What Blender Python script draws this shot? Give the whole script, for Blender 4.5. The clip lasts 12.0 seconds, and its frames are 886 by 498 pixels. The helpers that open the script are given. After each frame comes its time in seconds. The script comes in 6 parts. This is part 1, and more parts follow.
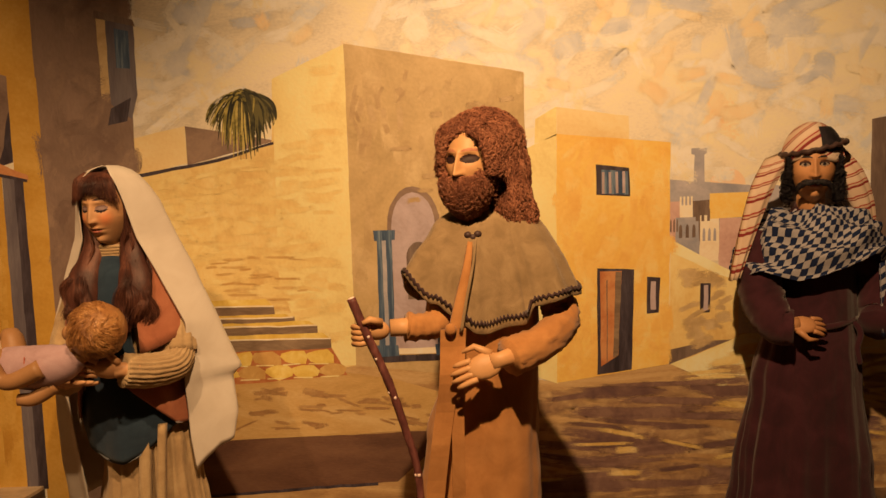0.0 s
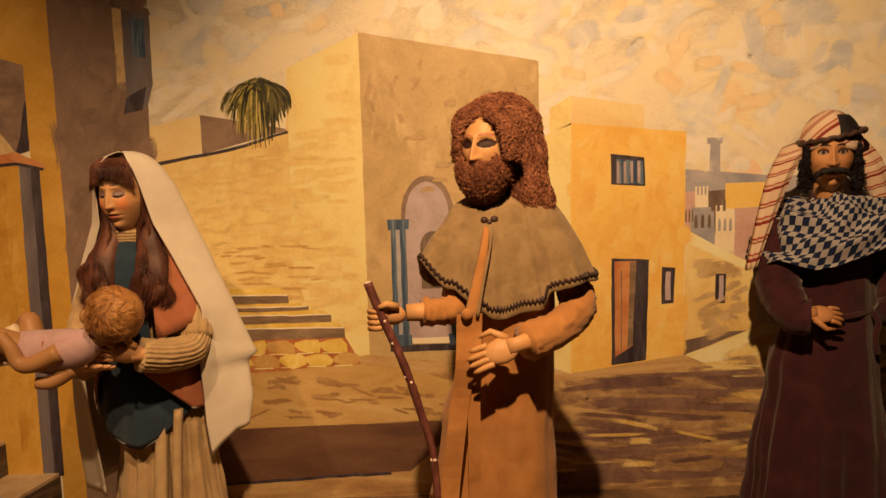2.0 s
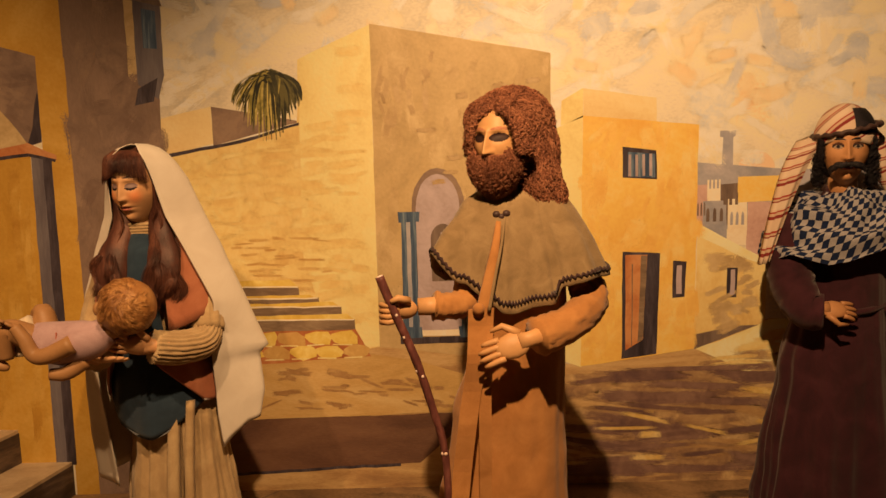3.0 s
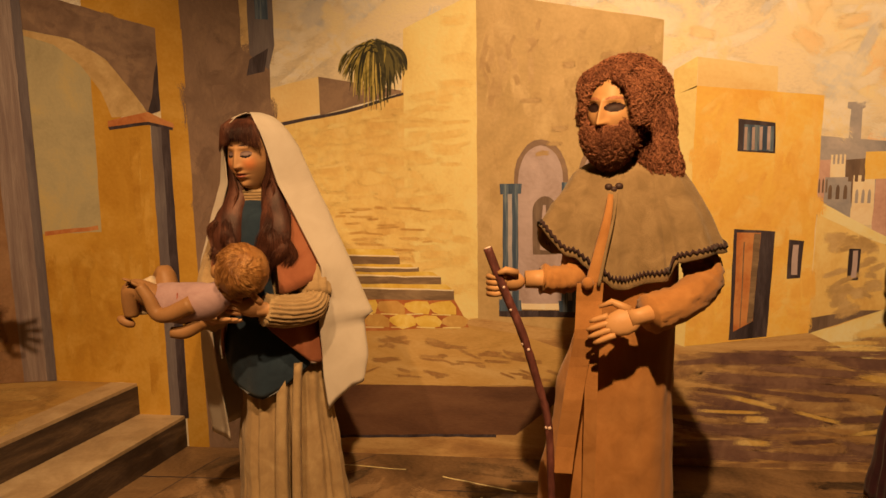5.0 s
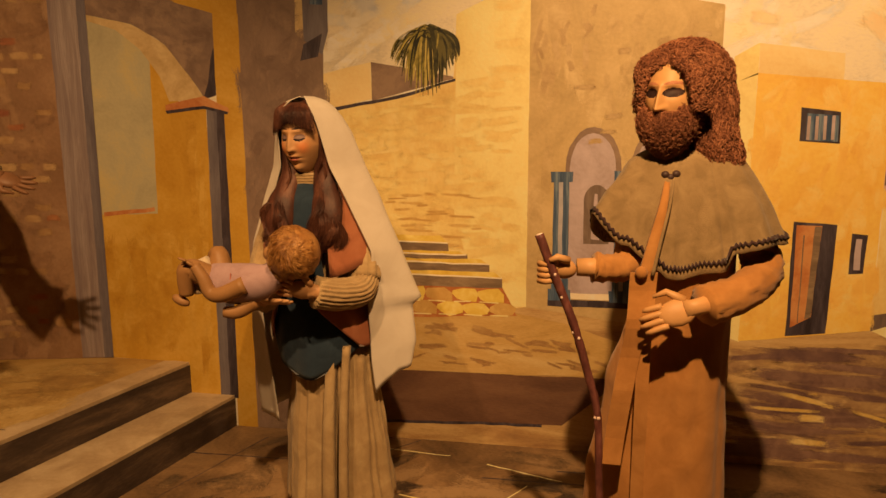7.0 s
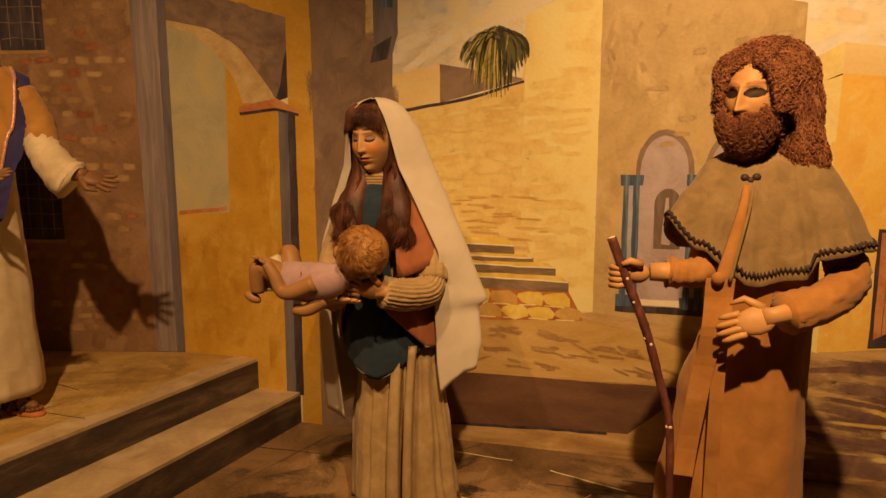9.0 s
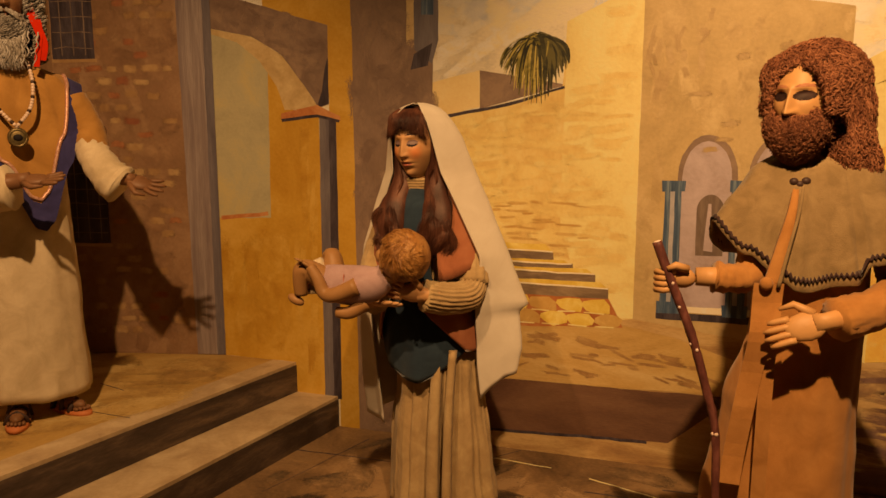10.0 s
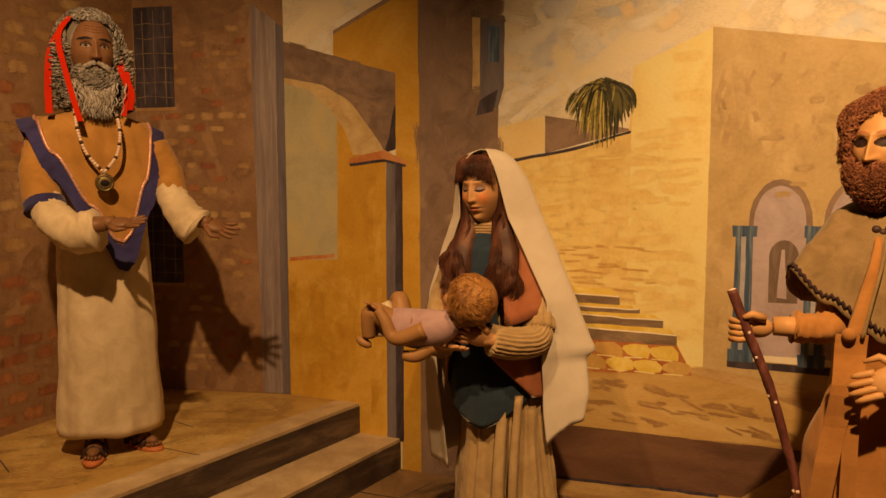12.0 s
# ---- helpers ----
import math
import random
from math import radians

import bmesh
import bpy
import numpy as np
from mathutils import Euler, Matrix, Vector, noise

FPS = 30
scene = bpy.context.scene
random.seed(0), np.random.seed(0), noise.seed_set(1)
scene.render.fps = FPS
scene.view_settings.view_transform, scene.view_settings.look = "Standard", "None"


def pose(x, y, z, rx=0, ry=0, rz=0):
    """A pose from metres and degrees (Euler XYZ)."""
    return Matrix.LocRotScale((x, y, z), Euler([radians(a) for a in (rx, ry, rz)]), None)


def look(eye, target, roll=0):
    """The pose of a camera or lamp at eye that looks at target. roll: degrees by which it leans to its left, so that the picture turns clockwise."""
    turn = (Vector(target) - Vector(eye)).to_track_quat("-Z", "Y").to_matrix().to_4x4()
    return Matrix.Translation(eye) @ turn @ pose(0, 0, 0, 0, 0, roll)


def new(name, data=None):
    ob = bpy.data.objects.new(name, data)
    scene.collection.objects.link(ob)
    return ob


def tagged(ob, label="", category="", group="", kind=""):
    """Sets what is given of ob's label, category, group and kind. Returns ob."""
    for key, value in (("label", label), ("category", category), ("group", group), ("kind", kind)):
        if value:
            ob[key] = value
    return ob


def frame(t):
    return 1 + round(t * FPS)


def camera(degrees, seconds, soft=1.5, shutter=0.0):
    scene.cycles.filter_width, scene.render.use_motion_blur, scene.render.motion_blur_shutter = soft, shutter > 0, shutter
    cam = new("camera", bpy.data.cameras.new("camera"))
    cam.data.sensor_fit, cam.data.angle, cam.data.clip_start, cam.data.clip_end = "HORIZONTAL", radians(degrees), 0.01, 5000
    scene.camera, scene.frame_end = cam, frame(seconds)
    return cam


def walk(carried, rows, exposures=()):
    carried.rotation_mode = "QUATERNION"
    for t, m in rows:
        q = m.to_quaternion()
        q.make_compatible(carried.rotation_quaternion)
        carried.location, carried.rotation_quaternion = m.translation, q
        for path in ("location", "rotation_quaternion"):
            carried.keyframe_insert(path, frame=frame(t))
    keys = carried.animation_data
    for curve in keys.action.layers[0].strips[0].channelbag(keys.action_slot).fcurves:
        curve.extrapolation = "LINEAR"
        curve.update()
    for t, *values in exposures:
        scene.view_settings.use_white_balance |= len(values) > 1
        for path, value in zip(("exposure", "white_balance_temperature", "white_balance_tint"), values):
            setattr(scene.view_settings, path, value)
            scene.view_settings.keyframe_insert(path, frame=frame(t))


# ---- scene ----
cam = camera(62.7, 12.0)
PATH = [
    (0, (0.012, 0.043, 1.648), (0.042, 2.034, 1.455), -1.8),
    (0.5, (-0.009, 0.048, 1.64), (-0.011, 2.041, 1.462), -1.9),
    (1, (-0.01, 0.057, 1.612), (-0.006, 2.049, 1.439), -1.7),
    (1.5, (-0.006, 0.053, 1.604), (-0.002, 2.044, 1.42), -1.8),
    (2, (-0.013, 0.044, 1.607), (-0.008, 2.034, 1.409), -1.7),
    (2.5, (-0.017, 0.046, 1.614), (-0.026, 2.035, 1.403), -1.5),
    (2.7, (-0.019, 0.047, 1.617), (-0.028, 2.035, 1.401), -1.5),
    (4.5, (-0.082, 0.06, 1.633), (-0.279, 2.03, 1.35), -1.4),
    (5, (-0.094, 0.063, 1.615), (-0.35, 2.025, 1.321), -1.0),
    (5.5, (-0.107, 0.068, 1.614), (-0.399, 2.024, 1.313), -0.7),
    (6, (-0.111, 0.079, 1.608), (-0.449, 2.027, 1.304), -0.5),
    (6.5, (-0.115, 0.074, 1.599), (-0.472, 2.018, 1.289), -0.2),
    (7, (-0.112, 0.07, 1.598), (-0.491, 2.008, 1.279), -0.4),
    (9, (-0.144, 0.072, 1.589), (-0.682, 1.973, 1.281), -0.2),
    (9.5, (-0.166, 0.062, 1.573), (-0.753, 1.953, 1.29), -0.3),
    (10, (-0.176, 0.05, 1.572), (-0.798, 1.93, 1.289), -0.2),
    (10.5, (-0.189, 0.039, 1.575), (-0.865, 1.901, 1.303), -0.1),
    (11, (-0.192, 0.031, 1.574), (-0.925, 1.876, 1.331), -0.1),
    (11.5, (-0.2, 0.021, 1.577), (-0.958, 1.859, 1.359), -0.0),
    (12, (-0.207, 0.023, 1.59), (-0.979, 1.86, 1.417), -0.2),
]
walk(cam, [(t, look(eye, target, roll)) for t, eye, target, roll in PATH], [(0.0, 0.0, 6500, 10), (2.7, 0.0, 6600, 10), (5.5, 0.0, 7200, 10), (9.0, -0.15, 7700, 10), (12.0, -0.15, 7700, 10)])

# ---------------------------------------------------------------- light
LAMP = (1.0, 0.58, 0.27)
WHITE = (1.0, 0.69, 0.37)


def spot(name, place, aim, watts, cone, blend, size=0.05):
    data = bpy.data.lights.new(name, "SPOT")
    data.energy, data.color, data.spot_size, data.spot_blend = watts, LAMP, radians(cone), blend
    data.shadow_soft_size = size
    ob = new(name, data)
    ob.matrix_world = look(place, aim)
    return ob


spot("spot_lamp_west", (-1.3, 0.35, 3.6), (-3.05, 2.7, 0.55), 520, 82, 0.9, 0.04)
spot("spot_lamp_east", (0.06, 0.5, 3.5), (0.85, 3.5, 0.80), 650, 92, 0.9, 0.04)

world = bpy.data.worlds.new("hall")
scene.world = world
world.use_nodes = True
world.node_tree.nodes["Background"].inputs[0].default_value = (0.02, 0.014, 0.008, 1)
world.node_tree.nodes["Background"].inputs[1].default_value = 0.3


# ---------------------------------------------------------------- materials
def lin(c):
    c /= 255
    return c / 12.92 if c < 0.04045 else ((c + 0.055) / 1.055) ** 2.4


def pigment(r, g, b, k=1.0):
    """Base colour of a paint or cloth from its colour under the hall's warm lamps."""
    return tuple(min(0.86, max(0.008, lin(v) / (w * 0.92) * k)) for v, w in zip((r, g, b), WHITE))


def surface(name, ramp, scale=4.0, stretch=(1, 1, 1), rough=0.75, bump=0.15, fine=60.0, detail=5.0, island=0.0, sheen=0.0, metal=0.0, spec=0.3):
    """A procedural material: a colour ramp over noise at two scales, with fine relief. island: how far loose pieces differ."""
    m = bpy.data.materials.new(name)
    m.use_nodes = True
    nt = m.node_tree
    bsdf = nt.nodes["Principled BSDF"]
    co = nt.nodes.new("ShaderNodeTexCoord")
    mp = nt.nodes.new("ShaderNodeMapping")
    mp.inputs["Scale"].default_value = stretch
    nt.links.new(co.outputs["Object"], mp.inputs["Vector"])
    n1 = nt.nodes.new("ShaderNodeTexNoise")
    n1.inputs["Scale"].default_value, n1.inputs["Detail"].default_value, n1.inputs["Roughness"].default_value = scale, detail, 0.62
    n1.inputs["Distortion"].default_value = 0.6
    n2 = nt.nodes.new("ShaderNodeTexNoise")
    n2.inputs["Scale"].default_value, n2.inputs["Detail"].default_value = fine, 3.0
    for n in (n1, n2):
        nt.links.new(mp.outputs[0], n.inputs["Vector"])
    add = nt.nodes.new("ShaderNodeMath")
    add.operation = "MULTIPLY_ADD"
    add.inputs[1].default_value = 0.22
    nt.links.new(n2.outputs[0], add.inputs[0])
    nt.links.new(n1.outputs[0], add.inputs[2])
    last = add.outputs[0]
    if island:
        geo = nt.nodes.new("ShaderNodeNewGeometry")
        mul = nt.nodes.new("ShaderNodeMath")
        mul.operation = "MULTIPLY_ADD"
        mul.inputs[1].default_value = island
        nt.links.new(geo.outputs["Random Per Island"], mul.inputs[0])
        nt.links.new(last, mul.inputs[2])
        sub = nt.nodes.new("ShaderNodeMath")
        sub.operation = "SUBTRACT"
        sub.inputs[1].default_value = island / 2
        nt.links.new(mul.outputs[0], sub.inputs[0])
        last = sub.outputs[0]
    cr = nt.nodes.new("ShaderNodeValToRGB")
    el = cr.color_ramp.elements
    lo, hi = 0.40, 0.82
    for i, c in enumerate(ramp):
        at = lo + (hi - lo) * i / max(1, len(ramp) - 1)
        e = el[i] if i < 2 else el.new(at)
        e.position, e.color = at, (*c, 1)
    nt.links.new(last, cr.inputs[0])
    nt.links.new(cr.outputs[0], bsdf.inputs["Base Color"])
    bsdf.inputs["Roughness"].default_value, bsdf.inputs["Metallic"].default_value = rough, metal
    bsdf.inputs["Specular IOR Level"].default_value = spec
    if sheen:
        bsdf.inputs["Sheen Weight"].default_value = sheen
    if bump:
        bp = nt.nodes.new("ShaderNodeBump")
        bp.inputs["Strength"].default_value, bp.inputs["Distance"].default_value = bump, 0.004
        nt.links.new(n2.outputs[0], bp.inputs["Height"])
        nt.links.new(bp.outputs[0], bsdf.inputs["Normal"])
    return m


def paint(name, *cols, scale=3.0, stretch=(1, 1, 1), island=0.0, bump=0.25):
    return surface(name, [pigment(*c) for c in cols], scale, stretch, rough=0.55, bump=bump, fine=55, island=island, spec=0.35)


def brush(m):
    """Turns a paint into a dry-brush stroke: ragged, thinning towards the rim of each stroke's own UV square."""
    nt = m.node_tree
    bsdf, out = nt.nodes["Principled BSDF"], nt.nodes["Material Output"]

    def calc(op, a, c):
        n = nt.nodes.new("ShaderNodeMath")
        n.operation = op
        for i, v in enumerate((a, c)):
            if isinstance(v, (int, float)):
                n.inputs[i].default_value = v
            else:
                nt.links.new(v, n.inputs[i])
        return n.outputs[0]

    uv = nt.nodes.new("ShaderNodeUVMap")
    sep = nt.nodes.new("ShaderNodeSeparateXYZ")
    nt.links.new(uv.outputs[0], sep.inputs[0])
    geo = nt.nodes.new("ShaderNodeNewGeometry")
    com = nt.nodes.new("ShaderNodeCombineXYZ")
    nt.links.new(calc("MULTIPLY", sep.outputs[0], 1.3), com.inputs[0])
    nt.links.new(calc("MULTIPLY", sep.outputs[1], 9.0), com.inputs[1])
    nt.links.new(calc("MULTIPLY", geo.outputs["Random Per Island"], 90.0), com.inputs[2])
    ns = nt.nodes.new("ShaderNodeTexNoise")
    ns.inputs["Scale"].default_value, ns.inputs["Detail"].default_value = 1.0, 4.0
    nt.links.new(com.outputs[0], ns.inputs["Vector"])
    rim = calc("MULTIPLY", calc("SUBTRACT", 1.0, calc("POWER", calc("ABSOLUTE", sep.outputs[0], 0), 3.0)), calc("SUBTRACT", 1.0, calc("POWER", calc("ABSOLUTE", sep.outputs[1], 0), 3.0)))
    hairs = nt.nodes.new("ShaderNodeCombineXYZ")
    nt.links.new(calc("MULTIPLY", sep.outputs[0], 9.0), hairs.inputs[0])
    nt.links.new(calc("MULTIPLY", sep.outputs[1], 34.0), hairs.inputs[1])
    nt.links.new(calc("MULTIPLY", geo.outputs["Random Per Island"], 70.0), hairs.inputs[2])
    grit = nt.nodes.new("ShaderNodeTexNoise")
    grit.inputs["Scale"].default_value, grit.inputs["Detail"].default_value = 1.0, 3.0
    nt.links.new(hairs.outputs[0], grit.inputs["Vector"])
    both = calc("ADD", calc("MULTIPLY", ns.outputs[0], 1.5), calc("MULTIPLY", grit.outputs[0], 2.4))
    a = calc("SUBTRACT", calc("ADD", rim, both), 2.5)
    a = calc("MINIMUM", calc("MAXIMUM", calc("MULTIPLY", a, 60.0), 0.0), 1.0)
    mix = nt.nodes.new("ShaderNodeMixShader")
    clear = nt.nodes.new("ShaderNodeBsdfTransparent")
    nt.links.new(a, mix.inputs[0])
    nt.links.new(clear.outputs[0], mix.inputs[1])
    nt.links.new(bsdf.outputs[0], mix.inputs[2])
    nt.links.new(mix.outputs[0], out.inputs["Surface"])
    return m


def cloth(name, *cols, scale=9.0, weave=420.0, bump=0.3, sheen=0.15, rough=0.9):
    m = surface(name, [pigment(*c) for c in cols], scale, (1, 1, 1), rough=rough, bump=bump, fine=weave, sheen=sheen, spec=0.15)
    return m


sky_paint = paint("sky_paint", (176, 158, 128), (204, 168, 116), (226, 186, 128), (234, 190, 124), (230, 170, 100), scale=1.4, stretch=(1, 1, 1.7))
tower_paint = paint("tower_paint", (112, 78, 50), (128, 92, 62), (146, 106, 72), scale=2.2, stretch=(1.5, 1, 0.6))
yellow_paint = paint("yellow_paint", (176, 112, 30), (192, 128, 40), (206, 144, 56), scale=2.5)
wall_paint = paint("wall_paint", (204, 144, 66), (222, 168, 84), (232, 184, 102), scale=2.8, stretch=(1.4, 1, 0.8))
shade_paint = paint("shade_paint", (168, 124, 66), (190, 142, 78), (206, 156, 90), scale=2.6)
side_paint = paint("side_paint", (214, 164, 82), (232, 184, 98), (238, 194, 112), scale=2.5)
orange_paint = paint("orange_paint", (222, 148, 54), (238, 166, 66), (240, 180, 92), scale=2.5)
pale_paint = paint("pale_paint", (216, 160, 84), (226, 176, 100), (232, 186, 116), scale=2.5)
dark_paint = paint("dark_paint", (42, 30, 26), (62, 46, 40), (84, 66, 56), scale=9, stretch=(2, 1, 0.4))
dusk_paint = paint("dusk_paint", (92, 66, 46), (112, 82, 56), (136, 102, 70), scale=8, stretch=(2, 1, 0.4))
blue_paint = paint("blue_paint", (46, 54, 58), (70, 78, 78), (128, 124, 104), scale=14, stretch=(3, 1, 0.2))
lilac_paint = paint("lilac_paint", (158, 120, 92), (178, 140, 112), (192, 152, 122), scale=5)
town_blue = paint("town_blue", (140, 122, 102), (162, 138, 112), (184, 154, 122), scale=6)
town_pink = paint("town_pink", (178, 120, 88), (198, 142, 104), (212, 160, 120), scale=6)
town_cream = paint("town_cream", (218, 172, 112), (232, 188, 128), (238, 198, 140), scale=6)
sun_paint = paint("sun_paint", (240, 170, 108), (242, 178, 118), scale=6)
ground_paint = paint("ground_paint", (146, 96, 50), (172, 118, 60), (196, 142, 76), (206, 154, 88), scale=2.4, stretch=(0.7, 1, 3.5))
tan_ground = paint("tan_ground", (176, 122, 54), (196, 140, 68), (210, 158, 86), scale=2.6, stretch=(0.8, 1, 2.6))
ledge_paint = paint("ledge_paint", (84, 50, 30), (104, 64, 38), (122, 78, 46), scale=2.4, stretch=(0.7, 1, 2.5))
rust_paint = paint("rust_paint", (150, 76, 34), (178, 96, 44), (196, 120, 60), scale=7, island=0.3)
step_shade = paint("step_shade", (104, 74, 46), (124, 90, 56), (150, 112, 70), scale=10, stretch=(0.5, 1, 2))
cream_paint = paint("cream_paint", (216, 168, 84), (228, 186, 104), (236, 200, 124), scale=7, island=0.3)
grey_paint = paint("grey_paint", (84, 66, 56), (102, 82, 68), (122, 100, 80), scale=4, stretch=(2, 1, 0.3))
panel_paint = paint("panel_paint", (118, 76, 42), (136, 90, 52), (156, 108, 64), scale=2.2)
pilaster_paint = paint("pilaster_paint", (112, 84, 66), (132, 102, 78), (158, 126, 96), scale=6, stretch=(5, 5, 0.25))
haze_paint = paint("haze_paint", (160, 132, 84), (176, 146, 92), (192, 152, 84), scale=3)
brick_paint = brush(paint("brick_paint", (128, 66, 36), (146, 80, 42), (166, 100, 52), scale=6, island=0.3))
brick_pale = brush(paint("brick_pale", (140, 92, 48), (156, 106, 56), (176, 126, 70), scale=6, island=0.3))
stroke_warm = brush(paint("stroke_warm", (216, 160, 78), (226, 174, 88), (233, 184, 100), scale=10, island=0.14))
stroke_rust = brush(paint("stroke_rust", (190, 128, 56), (200, 142, 66), (216, 160, 80), scale=12, island=0.3))
stroke_shade = brush(paint("stroke_shade", (170, 124, 66), (188, 140, 78), (204, 156, 90), scale=10, island=0.18))
stroke_gold = brush(paint("stroke_gold", (172, 108, 30), (188, 124, 38), (204, 142, 54), scale=6, island=0.2))
stroke_orange = brush(paint("stroke_orange", (222, 150, 58), (234, 164, 68), (238, 176, 86), scale=6, island=0.2))
stroke_panel = brush(paint("stroke_panel", (116, 74, 42), (134, 88, 50), (152, 104, 60), scale=7, island=0.2))
stroke_tick = brush(paint("stroke_tick", (146, 96, 48), (166, 112, 56), (184, 130, 66), scale=7, island=0.2))
tread_paint = paint("tread_paint", (206, 148, 48), (220, 166, 64), (230, 182, 88), scale=9)
stroke_dusk = brush(paint("stroke_dusk", (162, 116, 62), (178, 130, 72), (190, 142, 82), scale=9, island=0.3))
stroke_ground = brush(paint("stroke_ground", (130, 88, 52), (152, 104, 58), (174, 124, 68), (200, 148, 82), scale=8, island=0.25))
stroke_sky = brush(paint("stroke_sky", (206, 180, 140), (226, 190, 136), (240, 202, 144), (240, 188, 120), scale=6, island=0.18))
stroke_cloud = brush(paint("stroke_cloud", (186, 164, 132), (204, 176, 136), (218, 186, 138), scale=6, island=0.3))
stroke_glow = brush(paint("stroke_glow", (232, 176, 108), (236, 184, 118), (234, 190, 128), scale=6, island=0.3))
stroke_plum = brush(paint("stroke_plum", (96, 62, 46), (116, 76, 52), (138, 94, 62), scale=8, island=0.3))
stroke_ochre = brush(paint("stroke_ochre", (196, 138, 56), (212, 156, 72), (222, 172, 92), scale=8, island=0.3))
stroke_purple = brush(paint("stroke_purple", (114, 80, 54), (128, 92, 62), (146, 106, 70), scale=9, island=0.3))
palm_dark = paint("palm_dark", (34, 30, 16), (62, 52, 24), (96, 78, 34), scale=16, island=0.5)
palm_light = paint("palm_light", (104, 84, 30), (140, 112, 42), (190, 150, 66), scale=16, island=0.5)
floor_paint = paint("floor_paint", (84, 56, 30), (116, 78, 42), (140, 96, 52), (150, 106, 60), scale=2.0, stretch=(1, 1, 1), bump=0.4)
floor_stroke = brush(paint("floor_stroke", (62, 42, 26), (92, 64, 36), (128, 88, 48), (158, 112, 64), scale=5, island=0.5, bump=0.4))
platform_paint = paint("platform_paint", (150, 100, 44), (172, 120, 54), (190, 138, 68), scale=2.0, bump=0.4)
border_paint = paint("border_paint", (158, 116, 70), (178, 134, 82), (196, 152, 96), scale=5, bump=0.3)
deck_stroke = brush(paint("deck_stroke", (142, 96, 44), (162, 112, 52), (182, 130, 62), (196, 146, 76), scale=4, island=0.25, bump=0.4))
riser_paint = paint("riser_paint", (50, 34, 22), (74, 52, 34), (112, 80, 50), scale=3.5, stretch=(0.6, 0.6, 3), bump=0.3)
wing_paint = paint("wing_paint", (40, 22, 16), (54, 30, 20), (70, 40, 26), scale=4)
plaster_dark = surface("plaster_dark", [(0.05, 0.035, 0.025), (0.08, 0.055, 0.035)], 3, rough=0.9)


# ---------------------------------------------------------------- mesh helpers
def mesh_of(name, bm, mats, parent=None, label="", smooth=False):
    me = bpy.data.meshes.new(name)
    bm.to_mesh(me)
    bm.free()
    for m in mats if isinstance(mats, (list, tuple)) else [mats]:
        me.materials.append(m)
    if smooth:
        for p in me.polygons:
            p.use_smooth = True
    ob = new(name, me)
    ob.parent = parent
    if label:
        tagged(ob, label)
    return ob


def part(name, bm, material, parent, label=""):
    return mesh_of(name, bm, material, parent, label)


def box(bm, x0, x1, y0, y1, z0, z1):
    v = [bm.verts.new((x, y, z)) for x in (x0, x1) for y in (y0, y1) for z in (z0, z1)]
    for f in ((0, 1, 3, 2), (4, 6, 7, 5), (0, 4, 5, 1), (2, 3, 7, 6), (0, 2, 6, 4), (1, 5, 7, 3)):
        bm.faces.new([v[i] for i in f])


def prism(bm, pts, z0, z1):
    lo = [bm.verts.new((x, y, z0)) for x, y in pts]
    hi = [bm.verts.new((x, y, z1)) for x, y in pts]
    n = len(pts)
    bm.faces.new(lo[::-1])
    bm.faces.new(hi)
    for i in range(n):
        bm.faces.new((lo[i], lo[(i + 1) % n], hi[(i + 1) % n], hi[i]))


# ---------------------------------------------------------------- the hall
WALL = 3.6
bm = bmesh.new()
box(bm, -3.9, 3.2, WALL, WALL + 0.15, 0, 3.8)
wall_back = tagged(mesh_of("wall_back", bm, sky_paint), "back wall painted with a village street under a hazy sky", "wall", kind="structure")
bm = bmesh.new()
box(bm, -3.75, 3.2, -2.2, 3.75, -0.1, 0)
floor = tagged(mesh_of("floor", bm, floor_paint), "painted floor in dull brown flagstone tones", "floor", kind="structure")
bm = bmesh.new()
box(bm, -3.9, 3.2, -2.2, 3.75, 3.8, 3.9)
tagged(mesh_of("ceiling", bm, plaster_dark), "dark plain ceiling over the display", "ceiling", kind="structure")
bm = bmesh.new()
box(bm, -3.76, -3.61, -2.2, 3.6, 0, 3.8)
wall_west = tagged(mesh_of("wall_west", bm, panel_paint), "side wall painted with worn red brickwork", "wall", kind="structure")
bm = bmesh.new()
box(bm, 3.0, 3.15, -2.2, 3.6, 0, 3.8)
tagged(mesh_of("wall_east", bm, plaster_dark), "dark side wall", "wall", kind="structure")
bm = bmesh.new()
box(bm, -3.61, 3.0, -2.35, -2.2, 0, 3.8)
tagged(mesh_of("wall_front", bm, plaster_dark), "dark wall behind the viewing space", "wall", kind="structure")


